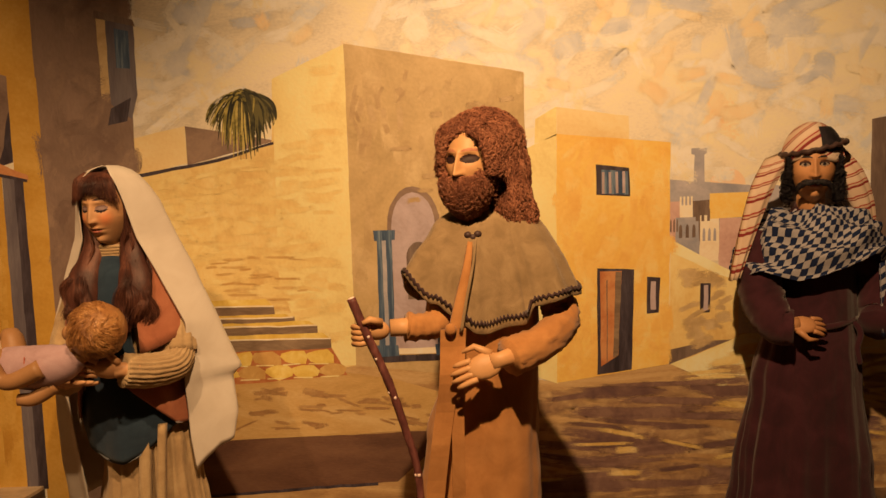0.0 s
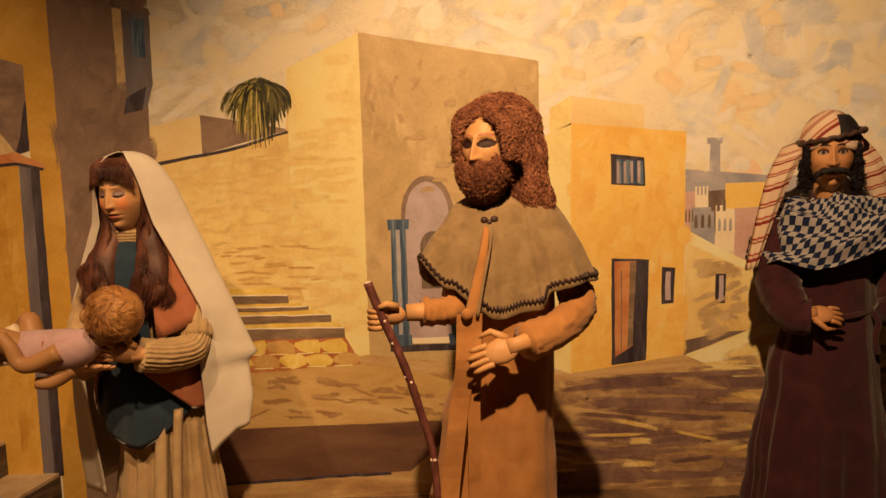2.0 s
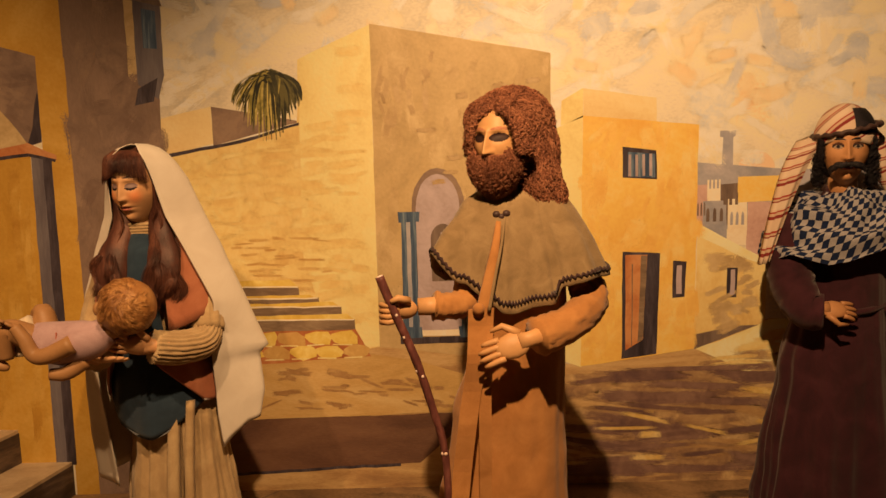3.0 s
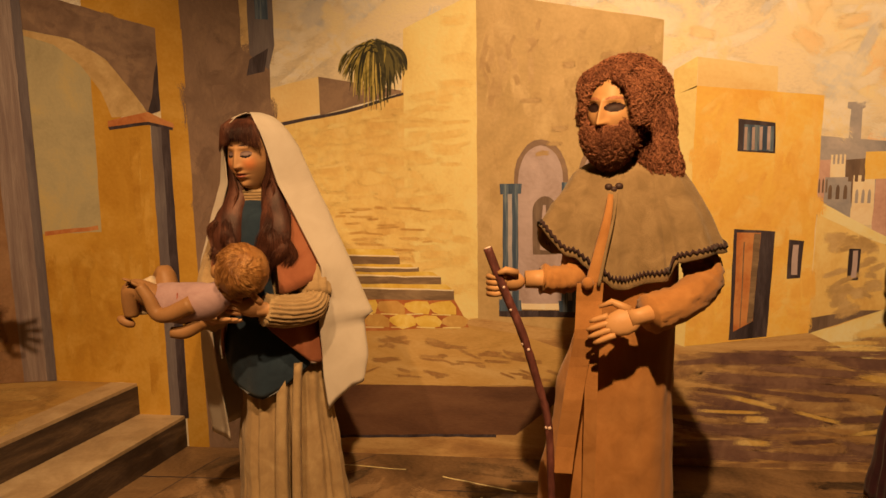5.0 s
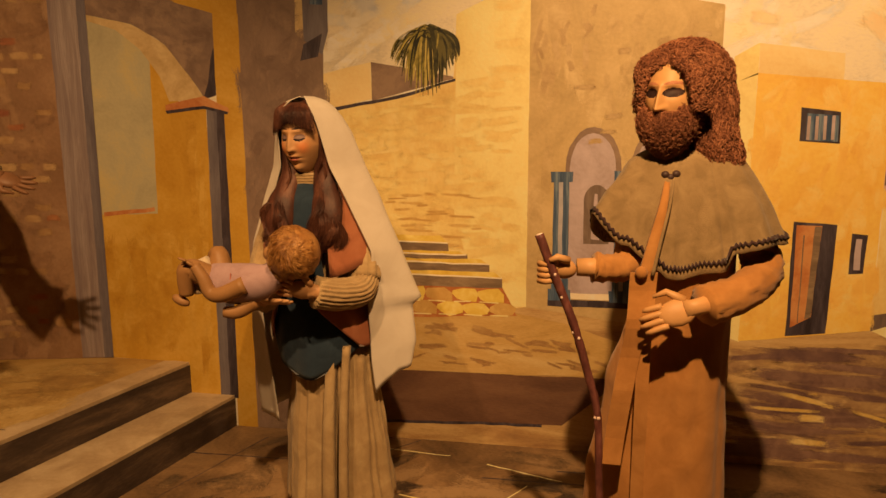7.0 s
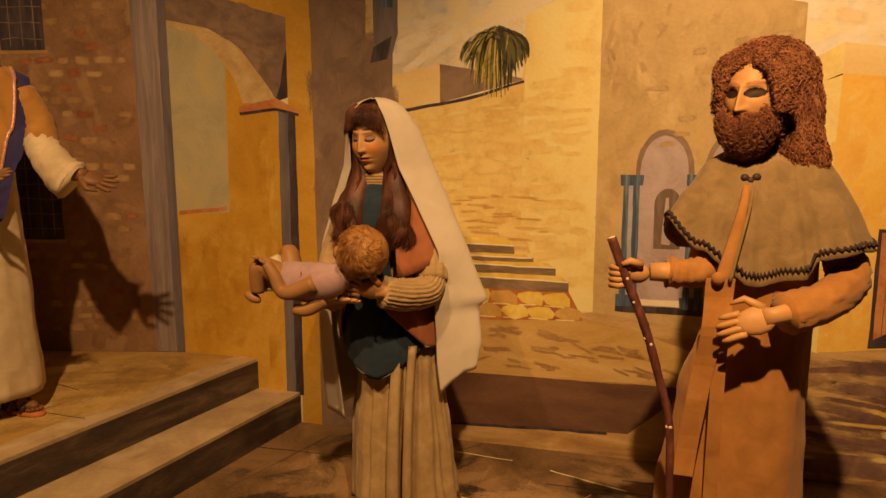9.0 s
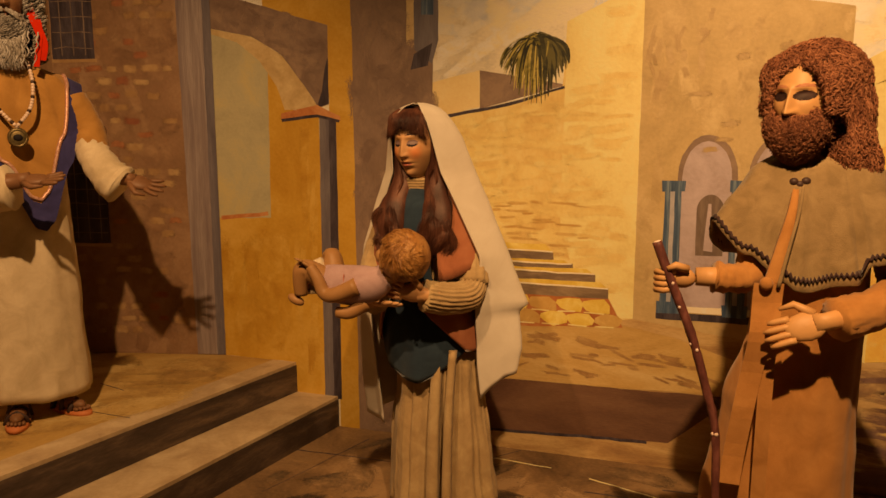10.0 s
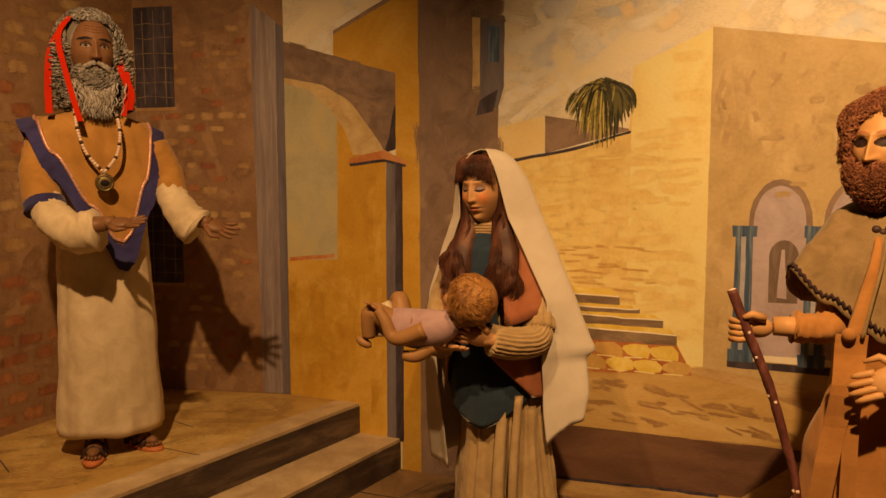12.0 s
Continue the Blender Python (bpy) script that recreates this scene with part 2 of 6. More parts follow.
# ---------------------------------------------------------------- painting tools
class Canvas:
    """A flat painted wall: u along it, z up, each coat of paint a little proud of the one below."""

    def __init__(self, origin, along, normal, parent, up=(0, 0, 1)):
        self.up = Vector(up)
        self.o, self.a, self.n, self.parent = Vector(origin), Vector(along).normalized(), Vector(normal).normalized(), parent

    def at(self, u, z, coat):
        return self.o + self.a * u + self.up * z + self.n * (0.00012 * coat)

    def shape(self, name, pts, coat, material, wobble=0.004, label=""):
        bm = bmesh.new()
        out = []
        n = len(pts)
        for i in range(n):
            (u0, z0), (u1, z1) = pts[i], pts[(i + 1) % n]
            steps = max(1, int(math.hypot(u1 - u0, z1 - z0) / 0.06))
            for k in range(steps):
                f = k / steps
                u, z = u0 + (u1 - u0) * f, z0 + (z1 - z0) * f
                w = Vector((u * 14, z * 14, coat * 3.1))
                out.append((u + wobble * noise.noise(w), z + wobble * noise.noise(w + Vector((7, 3, 1)))))
        vs = [bm.verts.new(self.at(u, z, coat)) for u, z in out]
        f = bm.faces.new(vs)
        bm.normal_update()
        if f.normal.dot(self.n) < 0:
            f.normal_flip()
        bmesh.ops.triangulate(bm, faces=[f])
        return part(name, bm, material, self.parent, label)

    def dab(self, bm, u, z, l, w, a, coat):
        """One stroke of paint, slightly bowed, with its own UV square."""
        uv = bm.loops.layers.uv.verify()
        ca, sa = math.cos(a), math.sin(a)
        bow = noise.noise(Vector((u * 31, z * 31, coat))) * w * 0.5
        rows = []
        for k in range(5):
            x = -1 + k / 2
            cx, cz = x * l / 2, bow * (1 - x * x)
            rows.append([(x, y, bm.verts.new(self.at(u + cx * ca - (cz + y * w / 2) * sa, z + cx * sa + (cz + y * w / 2) * ca, coat))) for y in (-1, 1)])
        for p, q in zip(rows, rows[1:]):
            corners = (p[0], q[0], q[1], p[1])
            f = bm.faces.new([c[2] for c in corners])
            for loop, c in zip(f.loops, corners):
                loop[uv].uv = c[:2]
            f.normal_update()
            if f.normal.dot(self.n) < 0:
                f.normal_flip()

    def dabs(self, name, rows, coat, material):
        bm = bmesh.new()
        bm.loops.layers.uv.new("UVMap")
        for u, z, l, w, a in rows:
            self.dab(bm, u, z, l, w, a, coat)
        return tagged(part(name, bm, material, self.parent), kind="stuff")

    def strokes(self, name, pts, coat, material, count, length, width, lean=0.0, spread=0.4, seed=1, label=""):
        rnd = random.Random(seed)
        us, zs = [p[0] for p in pts], [p[1] for p in pts]
        bm = bmesh.new()
        bm.loops.layers.uv.new("UVMap")
        made = tries = 0
        laid = [[] for _ in range(6)]
        while made < count and tries < count * 25:
            tries += 1
            u, z = rnd.uniform(min(us), max(us)), rnd.uniform(min(zs), max(zs))
            a = lean + rnd.gauss(0, spread)
            l, w = length * rnd.uniform(0.4, 1.3), width * rnd.uniform(0.4, 1.2)
            ca, sa = math.cos(a), math.sin(a)
            if not all(inside(u + ca * l * k / 2, z + sa * l * k / 2, pts) for k in (-1, 1)):
                continue
            layer = next((k for k in range(6) if all(abs((u - p) * ca + (z - q) * sa) > (l + r) * 0.62 or abs((z - q) * ca - (u - p) * sa) > (w + s) * 0.8 + abs(math.sin(a - e)) * r * 0.6 for p, q, r, s, e in laid[k])), None)
            if layer is None:
                continue
            laid[layer].append((u, z, l, w, a))
            made += 1
            self.dab(bm, u, z, l * 1.15, w * 1.25, a, coat + 0.3 * layer + 0.017 * (made % 16))
        return tagged(part(name, bm, material, self.parent, label), kind="stuff")


def inside(u, z, pts):
    hit = False
    j = len(pts) - 1
    for i in range(len(pts)):
        (a, b), (c, d) = pts[i], pts[j]
        if (b > z) != (d > z) and u < (c - a) * (z - b) / (d - b) + a:
            hit = not hit
        j = i
    return hit


def rect(u0, u1, z0, z1):
    return [(u0, z0), (u1, z0), (u1, z1), (u0, z1)]


def arch(u0, u1, z0, zs, zt, n=12):
    """An upright opening from z0 to the springing zs, with a round head up to zt."""
    c, r = (u0 + u1) / 2, (u1 - u0) / 2
    return [(u0, z0), (u1, z0)] + [(c + r * math.cos(math.pi * k / n), zs + (zt - zs) * math.sin(math.pi * k / n)) for k in range(n + 1)]


back = Canvas((0, WALL - 0.0003, 0), (1, 0, 0), (0, -1, 0), wall_back)

# floor: brushed flagstones
ground = Canvas((0, 0, 0.0003), (1, 0, 0), (0, 0, 1), floor, (0, 1, 0))
ground.strokes("floor_brushwork", rect(-2.1, 2.8, 1.2, 3.58), 1, floor_stroke, 240, 0.34, 0.12, 0.3, 0.8, 2)
rnd = random.Random(8)
for k in range(26):
    u, y, a = rnd.uniform(-1.9, 2.4), rnd.uniform(1.9, 3.5), rnd.choice((0.05, -0.1, 1.2, 0.9)) + rnd.gauss(0, 0.1)
    l = rnd.uniform(0.15, 0.4)
    c, s = math.cos(a), math.sin(a)
    ground.shape("painted_joint", [(u - c * l, y - s * l), (u + c * l, y + s * l), (u + c * l - s * 0.007, y + s * l + c * 0.007), (u - c * l, y - s * l + 0.01)], 3, dark_paint if k % 3 else cream_paint, 0.006)
# sky
back.strokes("sky_brushwork", rect(-2.7, 3.0, 1.5, 3.2), 0.5, stroke_sky, 420, 0.26, 0.09, 0.3, 0.6, 3)
back.strokes("cloud_brushwork", [(0.4, 2.1), (2.6, 1.7), (2.9, 3.1), (-0.2, 3.1)], 2.0, stroke_cloud, 70, 0.22, 0.10, 0.5, 0.7, 41)
back.strokes("cloud_brushwork", [(-1.35, 2.0), (-0.4, 2.4), (0.6, 2.4), (0.9, 3.1), (-1.35, 3.1)], 2.0, stroke_cloud, 36, 0.20, 0.08, 0.4, 0.7, 42)
back.strokes("glow_brushwork", [(-1.0, 2.35), (2.7, 1.65), (2.8, 3.1), (-1.2, 3.1)], 3.4, stroke_glow, 60, 0.17, 0.07, 0.7, 0.8, 43)
# ground of the street
back.shape("painted_street", [(-1.42, 0.0), (3.0, 0.0), (3.0, 0.80), (1.55, 0.83), (1.18, 0.70), (0.6, 0.62), (-0.38, 0.74), (-1.42, 0.72)], 2, ground_paint)
back.strokes("street_brushwork", [(0.1, 0.0), (2.9, 0.0), (2.9, 0.75), (1.5, 0.7), (0.6, 0.58), (0.1, 0.58)], 3, stroke_ground, 200, 0.42, 0.045, -0.06, 0.12, 4)
back.shape("painted_track", [(1.18, 0.69), (1.55, 0.83), (2.4, 0.85), (2.4, 0.68), (1.75, 0.70), (1.45, 0.56)], 4.2, cream_paint)
back.strokes("track_brushwork", [(1.2, 0.6), (1.5, 0.82), (2.4, 0.84), (2.4, 0.6)], 5, stroke_warm, 40, 0.2, 0.04, 0.2, 0.2, 5)
# plum strokes: the mural's dark patches plus the bearded figure's cast shadow, painted in
back.strokes("street_shade", [(0.45, 0.05), (2.4, 0.05), (2.2, 0.62), (1.3, 0.62), (0.55, 0.56)], 4.6, stroke_plum, 70, 0.5, 0.055, -0.04, 0.1, 44)
back.strokes("street_light", [(0.3, 0.05), (2.6, 0.05), (2.4, 0.70), (1.5, 0.66), (0.6, 0.50)], 6.0, stroke_ochre, 26, 0.26, 0.03, -0.08, 0.12, 45)
# far town
back.shape("painted_hill", [(1.17, 1.28), (2.2, 1.28), (2.2, 1.56), (1.62, 1.565), (1.17, 1.61)], 1, town_blue)
back.shape("painted_sunset", [(1.472 + 0.09 * math.cos(math.pi * k / 10), 1.575 + 0.08 * math.sin(math.pi * k / 10)) for k in range(11)], 0.8, sun_paint)
back.shape("painted_minaret", [(1.305, 1.56), (1.358, 1.56), (1.356, 1.725), (1.368, 1.73), (1.368, 1.757), (1.292, 1.757), (1.292, 1.73), (1.307, 1.725)], 1.6, town_blue)
for i, (u0, u1, z0, z1, m) in enumerate((
        (1.18, 1.235, 1.25, 1.50, town_pink), (1.235, 1.30, 1.38, 1.525, town_cream), (1.30, 1.40, 1.30, 1.50, dusk_paint),
        (1.215, 1.33, 1.22, 1.42, town_blue), (1.335, 1.43, 1.20, 1.43, town_cream), (1.385, 1.62, 1.41, 1.535, orange_paint),
        (1.43, 1.64, 1.15, 1.41, town_pink), (1.62, 2.1, 1.2, 1.5, town_blue))):
    back.shape("painted_town_house", rect(u0, u1, z0, z1), 2 + i * 0.5, m, 0.006)
    for k in range(3):
        if u1 - u0 < 0.2:
            w = (u1 - u0) / 7
            a = u0 + w * (1 + 2 * k)
            back.shape("painted_slit", arch(a, a + w, z0 + 0.1, z0 + 0.14, z0 + 0.165, 5), 6.5, town_blue if m is town_cream else dusk_paint, 0.002)
back.shape("painted_tower_house", [(2.18, 0.8), (3.0, 0.8), (3.0, 2.0), (2.18, 1.87)], 3, dusk_paint)
# annex with its sloping roof
back.shape("painted_annex", [(1.179, 0.69), (1.30, 0.72), (1.53, 0.815), (1.53, 1.115), (1.439, 1.16), (1.19, 1.303)], 7, wall_paint)
back.shape("painted_annex_roof", [(1.188, 1.255), (1.42, 1.135), (1.53, 1.10), (1.53, 1.13), (1.44, 1.175), (1.188, 1.315)], 8, cream_paint)
back.strokes("annex_brushwork", [(1.19, 0.74), (1.5, 0.83), (1.5, 1.08), (1.2, 1.24)], 8, stroke_shade, 26, 0.12, 0.05, 0.1, 0.3, 6)
back.shape("painted_annex_shade", [(1.18, 0.685), (1.5, 0.80), (1.40, 0.80), (1.18, 0.76)], 9, dusk_paint)
back.shape("painted_slit_window", [(1.337, 0.94), (1.386, 0.942), (1.391, 1.09), (1.339, 1.09)], 9, dark_paint, 0.003)
back.shape("painted_slit_light", rect(1.356, 1.378, 0.955, 1.078), 9.8, lilac_paint, 0.004)
# orange house
back.shape("painted_house_side", [(0.47, 0.66), (0.62, 0.605), (0.634, 1.847), (0.476, 1.775)], 7, side_paint)
back.shape("painted_roof_house_side", [(0.525, 1.80), (0.634, 1.84), (0.636, 1.976), (0.531, 1.918)], 7, side_paint)
back.shape("painted_roof_house", [(0.634, 1.80), (0.987, 1.79), (0.987, 1.923), (0.636, 1.974)], 7, pale_paint)
HOUSE = [(0.615, 0.609), (1.179, 0.685), (1.191, 1.789), (0.634, 1.847)]
back.shape("painted_house", HOUSE, 10, orange_paint)
back.strokes("house_brushwork", HOUSE, 11, stroke_orange, 100, 0.16, 0.06, 1.5, 0.25, 7)
back.shape("painted_window", [(0.825, 1.545), (0.992, 1.532), (0.986, 1.672), (0.822, 1.694)], 13, dark_paint, 0.003)
back.shape("painted_window_dusk", [(0.848, 1.55), (0.982, 1.54), (0.98, 1.655), (0.85, 1.668)], 13.6, blue_paint, 0.002)
for k in range(4):
    back.shape("painted_window_bar", rect(0.852 + 0.034 * k, 0.865 + 0.034 * k, 1.55, 1.655), 14.4, lilac_paint, 0.003)
back.shape("painted_doorway", [(0.821, 0.643), (0.994, 0.665), (1.008, 1.171), (0.824, 1.183)], 13, dark_paint, 0.003)
back.shape("painted_door", [(0.838, 0.685), (0.925, 0.74), (0.945, 1.165), (0.838, 1.166)], 14, rust_paint, 0.003)
back.shape("painted_door_shade", [(0.90, 0.73), (0.925, 0.74), (0.945, 1.16), (0.915, 1.162)], 15, step_shade, 0.004)
back.shape("painted_door_grain", [(0.868, 0.71), (0.872, 0.712), (0.876, 1.12), (0.87, 1.12)], 15, step_shade, 0.003)
back.shape("painted_slit_window", [(1.07, 0.947), (1.131, 0.95), (1.138, 1.125), (1.073, 1.133)], 13, dark_paint, 0.003)
back.shape("painted_slit_light", rect(1.09, 1.116, 0.965, 1.11), 14, lilac_paint, 0.005)
# the tall block: lit side and shaded front
SIDE = [(-1.41, 0.60), (-0.385, 0.735), (-0.378, 2.30), (-0.729, 2.148), (-0.745, 1.84), (-1.02, 1.766), (-1.405, 1.70)]
back.shape("painted_terrace_wall", SIDE, 5, wall_paint)
back.shape("painted_block_side", [(-0.62, 0.74), (-0.385, 0.735), (-0.378, 2.30), (-0.729, 2.148), (-0.745, 1.2)], 6, side_paint)
back.strokes("terrace_brushwork", [(-1.40, 1.0), (-0.40, 0.78), (-0.39, 2.24), (-0.71, 2.12), (-0.74, 1.8), (-1.38, 1.66)], 7, stroke_warm, 110, 0.22, 0.045, 0.02, 0.14, 9)
FRONT = [(-0.385, 0.735), (0.2, 0.66), (0.476, 0.66), (0.481, 2.145), (-0.378, 2.303)]
back.shape("painted_block_front", FRONT, 8, shade_paint)
back.strokes("block_brushwork", FRONT, 9, stroke_shade, 75, 0.22, 0.06, 1.5, 0.25, 10)
back.strokes("block_masonry", rect(-0.36, -0.08, 1.75, 2.24), 10.5, stroke_dusk, 20, 0.10, 0.028, 1.5, 0.25, 11)
back.strokes("block_masonry", rect(-0.2, 0.45, 1.5, 2.12), 12.6, stroke_dusk, 10, 0.12, 0.03, 0.02, 0.15, 19)
back.strokes("terrace_masonry", rect(-1.10, -0.60, 1.02, 1.30), 8.4, stroke_rust, 30, 0.12, 0.013, 0.0, 0.06, 12)
back.strokes("terrace_masonry", rect(-1.38, -0.62, 1.3, 1.68), 8.4, stroke_warm, 24, 0.2, 0.05, 0.0, 0.1, 20)
# arcade with blue columns
for k, u in enumerate((-0.07, 0.235)):
    back.shape("painted_arch_rim", arch(u - 0.135, u + 0.125, 0.80, 1.42, 1.615), 11, stroke_purple)
    back.shape("painted_arch", arch(u - 0.115, u + 0.10, 0.80, 1.42, 1.585), 12, lilac_paint)
    back.shape("painted_niche", arch(u - 0.045, u + 0.075, 1.06, 1.27, 1.345), 13, dusk_paint)
    back.shape("painted_niche_light", [(u - 0.01, 1.08), (u + 0.03, 1.08), (u + 0.02, 1.3), (u + 0.005, 1.3)], 13.8, lilac_paint, 0.006)
for k, u in enumerate((-0.222, 0.07, 0.36)):
    back.shape("painted_column", [(u - 0.042, 0.80), (u + 0.04, 0.80), (u + 0.035, 1.38), (u - 0.035, 1.38)], 14, blue_paint)
    back.shape("painted_column_light", rect(u - 0.012, u + 0.008, 0.83, 1.36), 14.8, town_blue, 0.004)
    back.shape("painted_capital", rect(u - 0.048, u + 0.052, 1.355, 1.405), 15.4, blue_paint, 0.008)
    back.shape("painted_column_base", rect(u - 0.055, u + 0.055, 0.775, 0.83), 15.4, blue_paint, 0.008)
back.shape("painted_plinth_line", rect(-0.28, 0.42, 0.745, 0.78), 14.5, dark_paint, 0.004)
back.shape("painted_plinth", rect(-0.27, 0.42, 0.785, 0.815), 13.6, town_cream, 0.004)
# roof house and palm
back.shape("painted_roof_house", [(-1.41, 1.70), (-1.155, 1.76), (-1.155, 1.938), (-1.41, 1.885)], 3, pale_paint)
back.shape("painted_roof_house_shade", [(-1.155, 1.75), (-0.74, 1.85), (-0.745, 1.86), (-1.02, 1.91), (-1.155, 1.938)], 3, stroke_purple)
back.shape("painted_coping", [(-1.41, 1.695), (-1.02, 1.758), (-0.735, 1.838), (-0.735, 1.85), (-1.02, 1.774), (-1.41, 1.712)], 7.5, dark_paint, 0.006)
bm = bmesh.new()
rnd = random.Random(21)
for k in range(230):
    s = max(-1, min(1, rnd.gauss(0.0, 0.62)))
    u0, z0 = -0.868 + rnd.gauss(0, 0.02), 2.075 + rnd.gauss(0, 0.012)
    u2 = -0.885 + s * 0.17
    z2 = 1.955 - (1 - abs(s) ** 1.6) * rnd.uniform(0.02, 0.21) * (1.0 if k % 3 else 0.45)
    u1, z1 = u0 + s * 0.13, 2.125 - 0.05 * abs(s) + rnd.gauss(0, 0.008)
    w0 = rnd.uniform(0.004, 0.010)
    prev = None
    for n in range(8):
        q = n / 7
        u = (1 - q) ** 2 * u0 + 2 * q * (1 - q) * u1 + q * q * u2
        z = (1 - q) ** 2 * z0 + 2 * q * (1 - q) * z1 + q * q * z2
        w = w0 * math.sin(math.pi * (0.12 + 0.86 * q)) + 0.0008
        c = 9 + k * 0.03
        pair = [bm.verts.new(back.at(u - w, z - w * 0.6, c)), bm.verts.new(back.at(u + w, z + w * 0.6, c))]
        if prev:
            bm.faces.new((prev[0], prev[1], pair[1], pair[0])).material_index = int(s < 0.3 and k % 5 < (3 if s < 0 else 2))
        prev = pair
tagged(mesh_of("painted_palm", bm, [palm_dark, palm_light], wall_back, "painted palm crown of drooping olive fronds"), kind="stuff")
# terrace steps
for k, (z1, z0, zn, ur) in enumerate(((1.047, 1.007, 1.085, -0.778), (0.988, 0.968, 1.007, -0.683), (0.945, 0.906, 0.968, -0.571), (0.878, 0.826, 0.906, -0.506))):
    back.shape("painted_step_tread", [(-1.3, z1 - 0.004), (ur, z1 - 0.004), (ur - 0.04, zn), (-1.3, zn)], 10 + k, tread_paint, 0.006)
    back.shape("painted_step_riser", [(-1.3, z0), (ur + 0.004, z0), (ur + 0.002, z1), (-1.3, z1 + 0.006)], 10.5 + k, step_shade, 0.008)
    back.shape("painted_step_light", [(-1.3, z1 + 0.004), (ur, z1 - 0.003), (ur, z1 + 0.004), (-1.3, z1 + 0.012)], 10.9 + k, town_cream, 0.006)
back.shape("painted_slope", [(-1.3, 0.64), (-0.43, 0.69), (-0.506, 0.835), (-1.3, 0.845)], 9.5, rust_paint)
rnd = random.Random(31)
for r in range(2):
    for c in range(6):
        u, z = -1.28 + c * 0.133 + r * 0.055, 0.755 - r * 0.070
        back.shape("painted_flagstone", [(u + rnd.uniform(-0.01, 0.02), z + 0.008), (u + 0.05, z + rnd.uniform(-0.012, 0.004)), (u + 0.118 + rnd.uniform(-0.01, 0.012), z + rnd.uniform(-0.006, 0.014)), (u + 0.125, z + 0.035), (u + 0.10 + rnd.uniform(-0.015, 0.01), z + 0.062), (u + 0.04, z + 0.066 + rnd.uniform(-0.006, 0.004)), (u - 0.006, z + 0.055 + rnd.uniform(-0.01, 0.006)), (u - 0.012, z + 0.03)], 14.5 + c * 0.1, tread_paint if (r + c) % 3 else stroke_rust, 0.014)
        back.shape("painted_flagstone_edge", [(u - 0.004, z - 0.005), (u + 0.09, z - 0.006), (u + 0.09, z), (u, z + 0.001)], 15.4, cream_paint, 0.008)
# forecourt and its kerb
back.shape("painted_forecourt", [(-1.42, 0.37), (-0.36, 0.385), (0.15, 0.40), (0.3, 0.50), (-0.2, 0.66), (-0.43, 0.70), (-1.42, 0.68)], 8.6, tan_ground)
back.strokes("forecourt_brushwork", [(-1.4, 0.39), (0.1, 0.42), (-0.2, 0.62), (-1.4, 0.66)], 9.6, stroke_tick, 70, 0.12, 0.02, -0.1, 0.2, 13)
back.shape("painted_kerb", [(-1.42, 0.08), (-0.2, 0.13), (0.1, 0.39), (-0.36, 0.382), (-1.42, 0.372)], 9.4, ledge_paint)
back.shape("painted_kerb_line", [(-1.42, 0.07), (-0.3, 0.115), (-0.3, 0.13), (-1.42, 0.085)], 10.6, dark_paint, 0.006)
# tower with its oriel
TOWER = [(-1.85, 0.0), (-1.41, 0.0), (-1.405, 1.72), (-1.39, 2.6), (-1.38, 3.2), (-1.85, 3.2)]
back.shape("painted_tower", TOWER, 11, tower_paint)
back.strokes("tower_brushwork", TOWER, 12, stroke_purple, 90, 0.2, 0.09, 1.2, 0.7, 14)
back.shape("painted_oriel_side", [(-1.542, 2.08), (-1.49, 2.05), (-1.49, 2.46), (-1.542, 2.47)], 13.2, stroke_shade)
back.shape("painted_oriel", [(-1.50, 2.05), (-1.405, 1.975), (-1.37, 2.09), (-1.368, 2.415), (-1.50, 2.46)], 14, grey_paint)
back.shape("painted_oriel_shade", [(-1.523, 1.95), (-1.43, 1.97), (-1.40, 2.08), (-1.50, 2.03)], 14.8, dark_paint)
back.shape("painted_oriel_window", [(-1.462, 2.22), (-1.395, 2.215), (-1.393, 2.389), (-1.462, 2.403)], 15, blue_paint, 0.003)
back.shape("painted_oriel_roof", [(-1.56, 2.455), (-1.36, 2.41), (-1.37, 2.44), (-1.55, 2.49)], 15, dusk_paint)
# gateway: sky beyond, jamb, arch, pier
back.shape("painted_gate_view", rect(-2.71, -2.34, 1.16, 2.24), 3, haze_paint)
back.shape("painted_gate_wall", [(-2.71, 0.35), (-2.2, 0.35), (-2.2, 2.05), (-2.349, 2.05), (-2.364, 1.175), (-2.71, 1.16)], 4, yellow_paint)
back.shape("painted_gate_sill", [(-2.69, 1.15), (-2.38, 1.185), (-2.385, 1.205), (-2.69, 1.175)], 5, rust_paint)
back.shape("painted_far_house", [(-2.367, 2.435), (-2.013, 2.584), (-1.84, 2.66), (-1.84, 2.15), (-1.99, 2.18), (-2.37, 2.3)], 3, yellow_paint)
back.shape("painted_far_eaves", [(-2.37, 2.43), (-2.0, 2.585), (-1.9, 2.64), (-1.9, 2.66), (-2.02, 2.605), (-2.37, 2.45)], 4, stroke_purple)
SOFFIT = [(-2.71, 2.19), (-2.54, 2.135), (-2.40, 2.03), (-2.30, 1.89), (-2.251, 1.762), (-2.05, 1.772)]
CURVE = [(-2.05, 1.772), (-2.125, 1.883), (-2.265, 2.058), (-2.445, 2.16), (-2.71, 2.218)]
back.shape("painted_gate_soffit", SOFFIT + CURVE[1:], 6, stroke_shade)
back.shape("painted_gate_arch", CURVE[::-1] + [(-1.987, 1.79), (-1.983, 2.195), (-2.724, 2.426)], 7, stroke_purple)
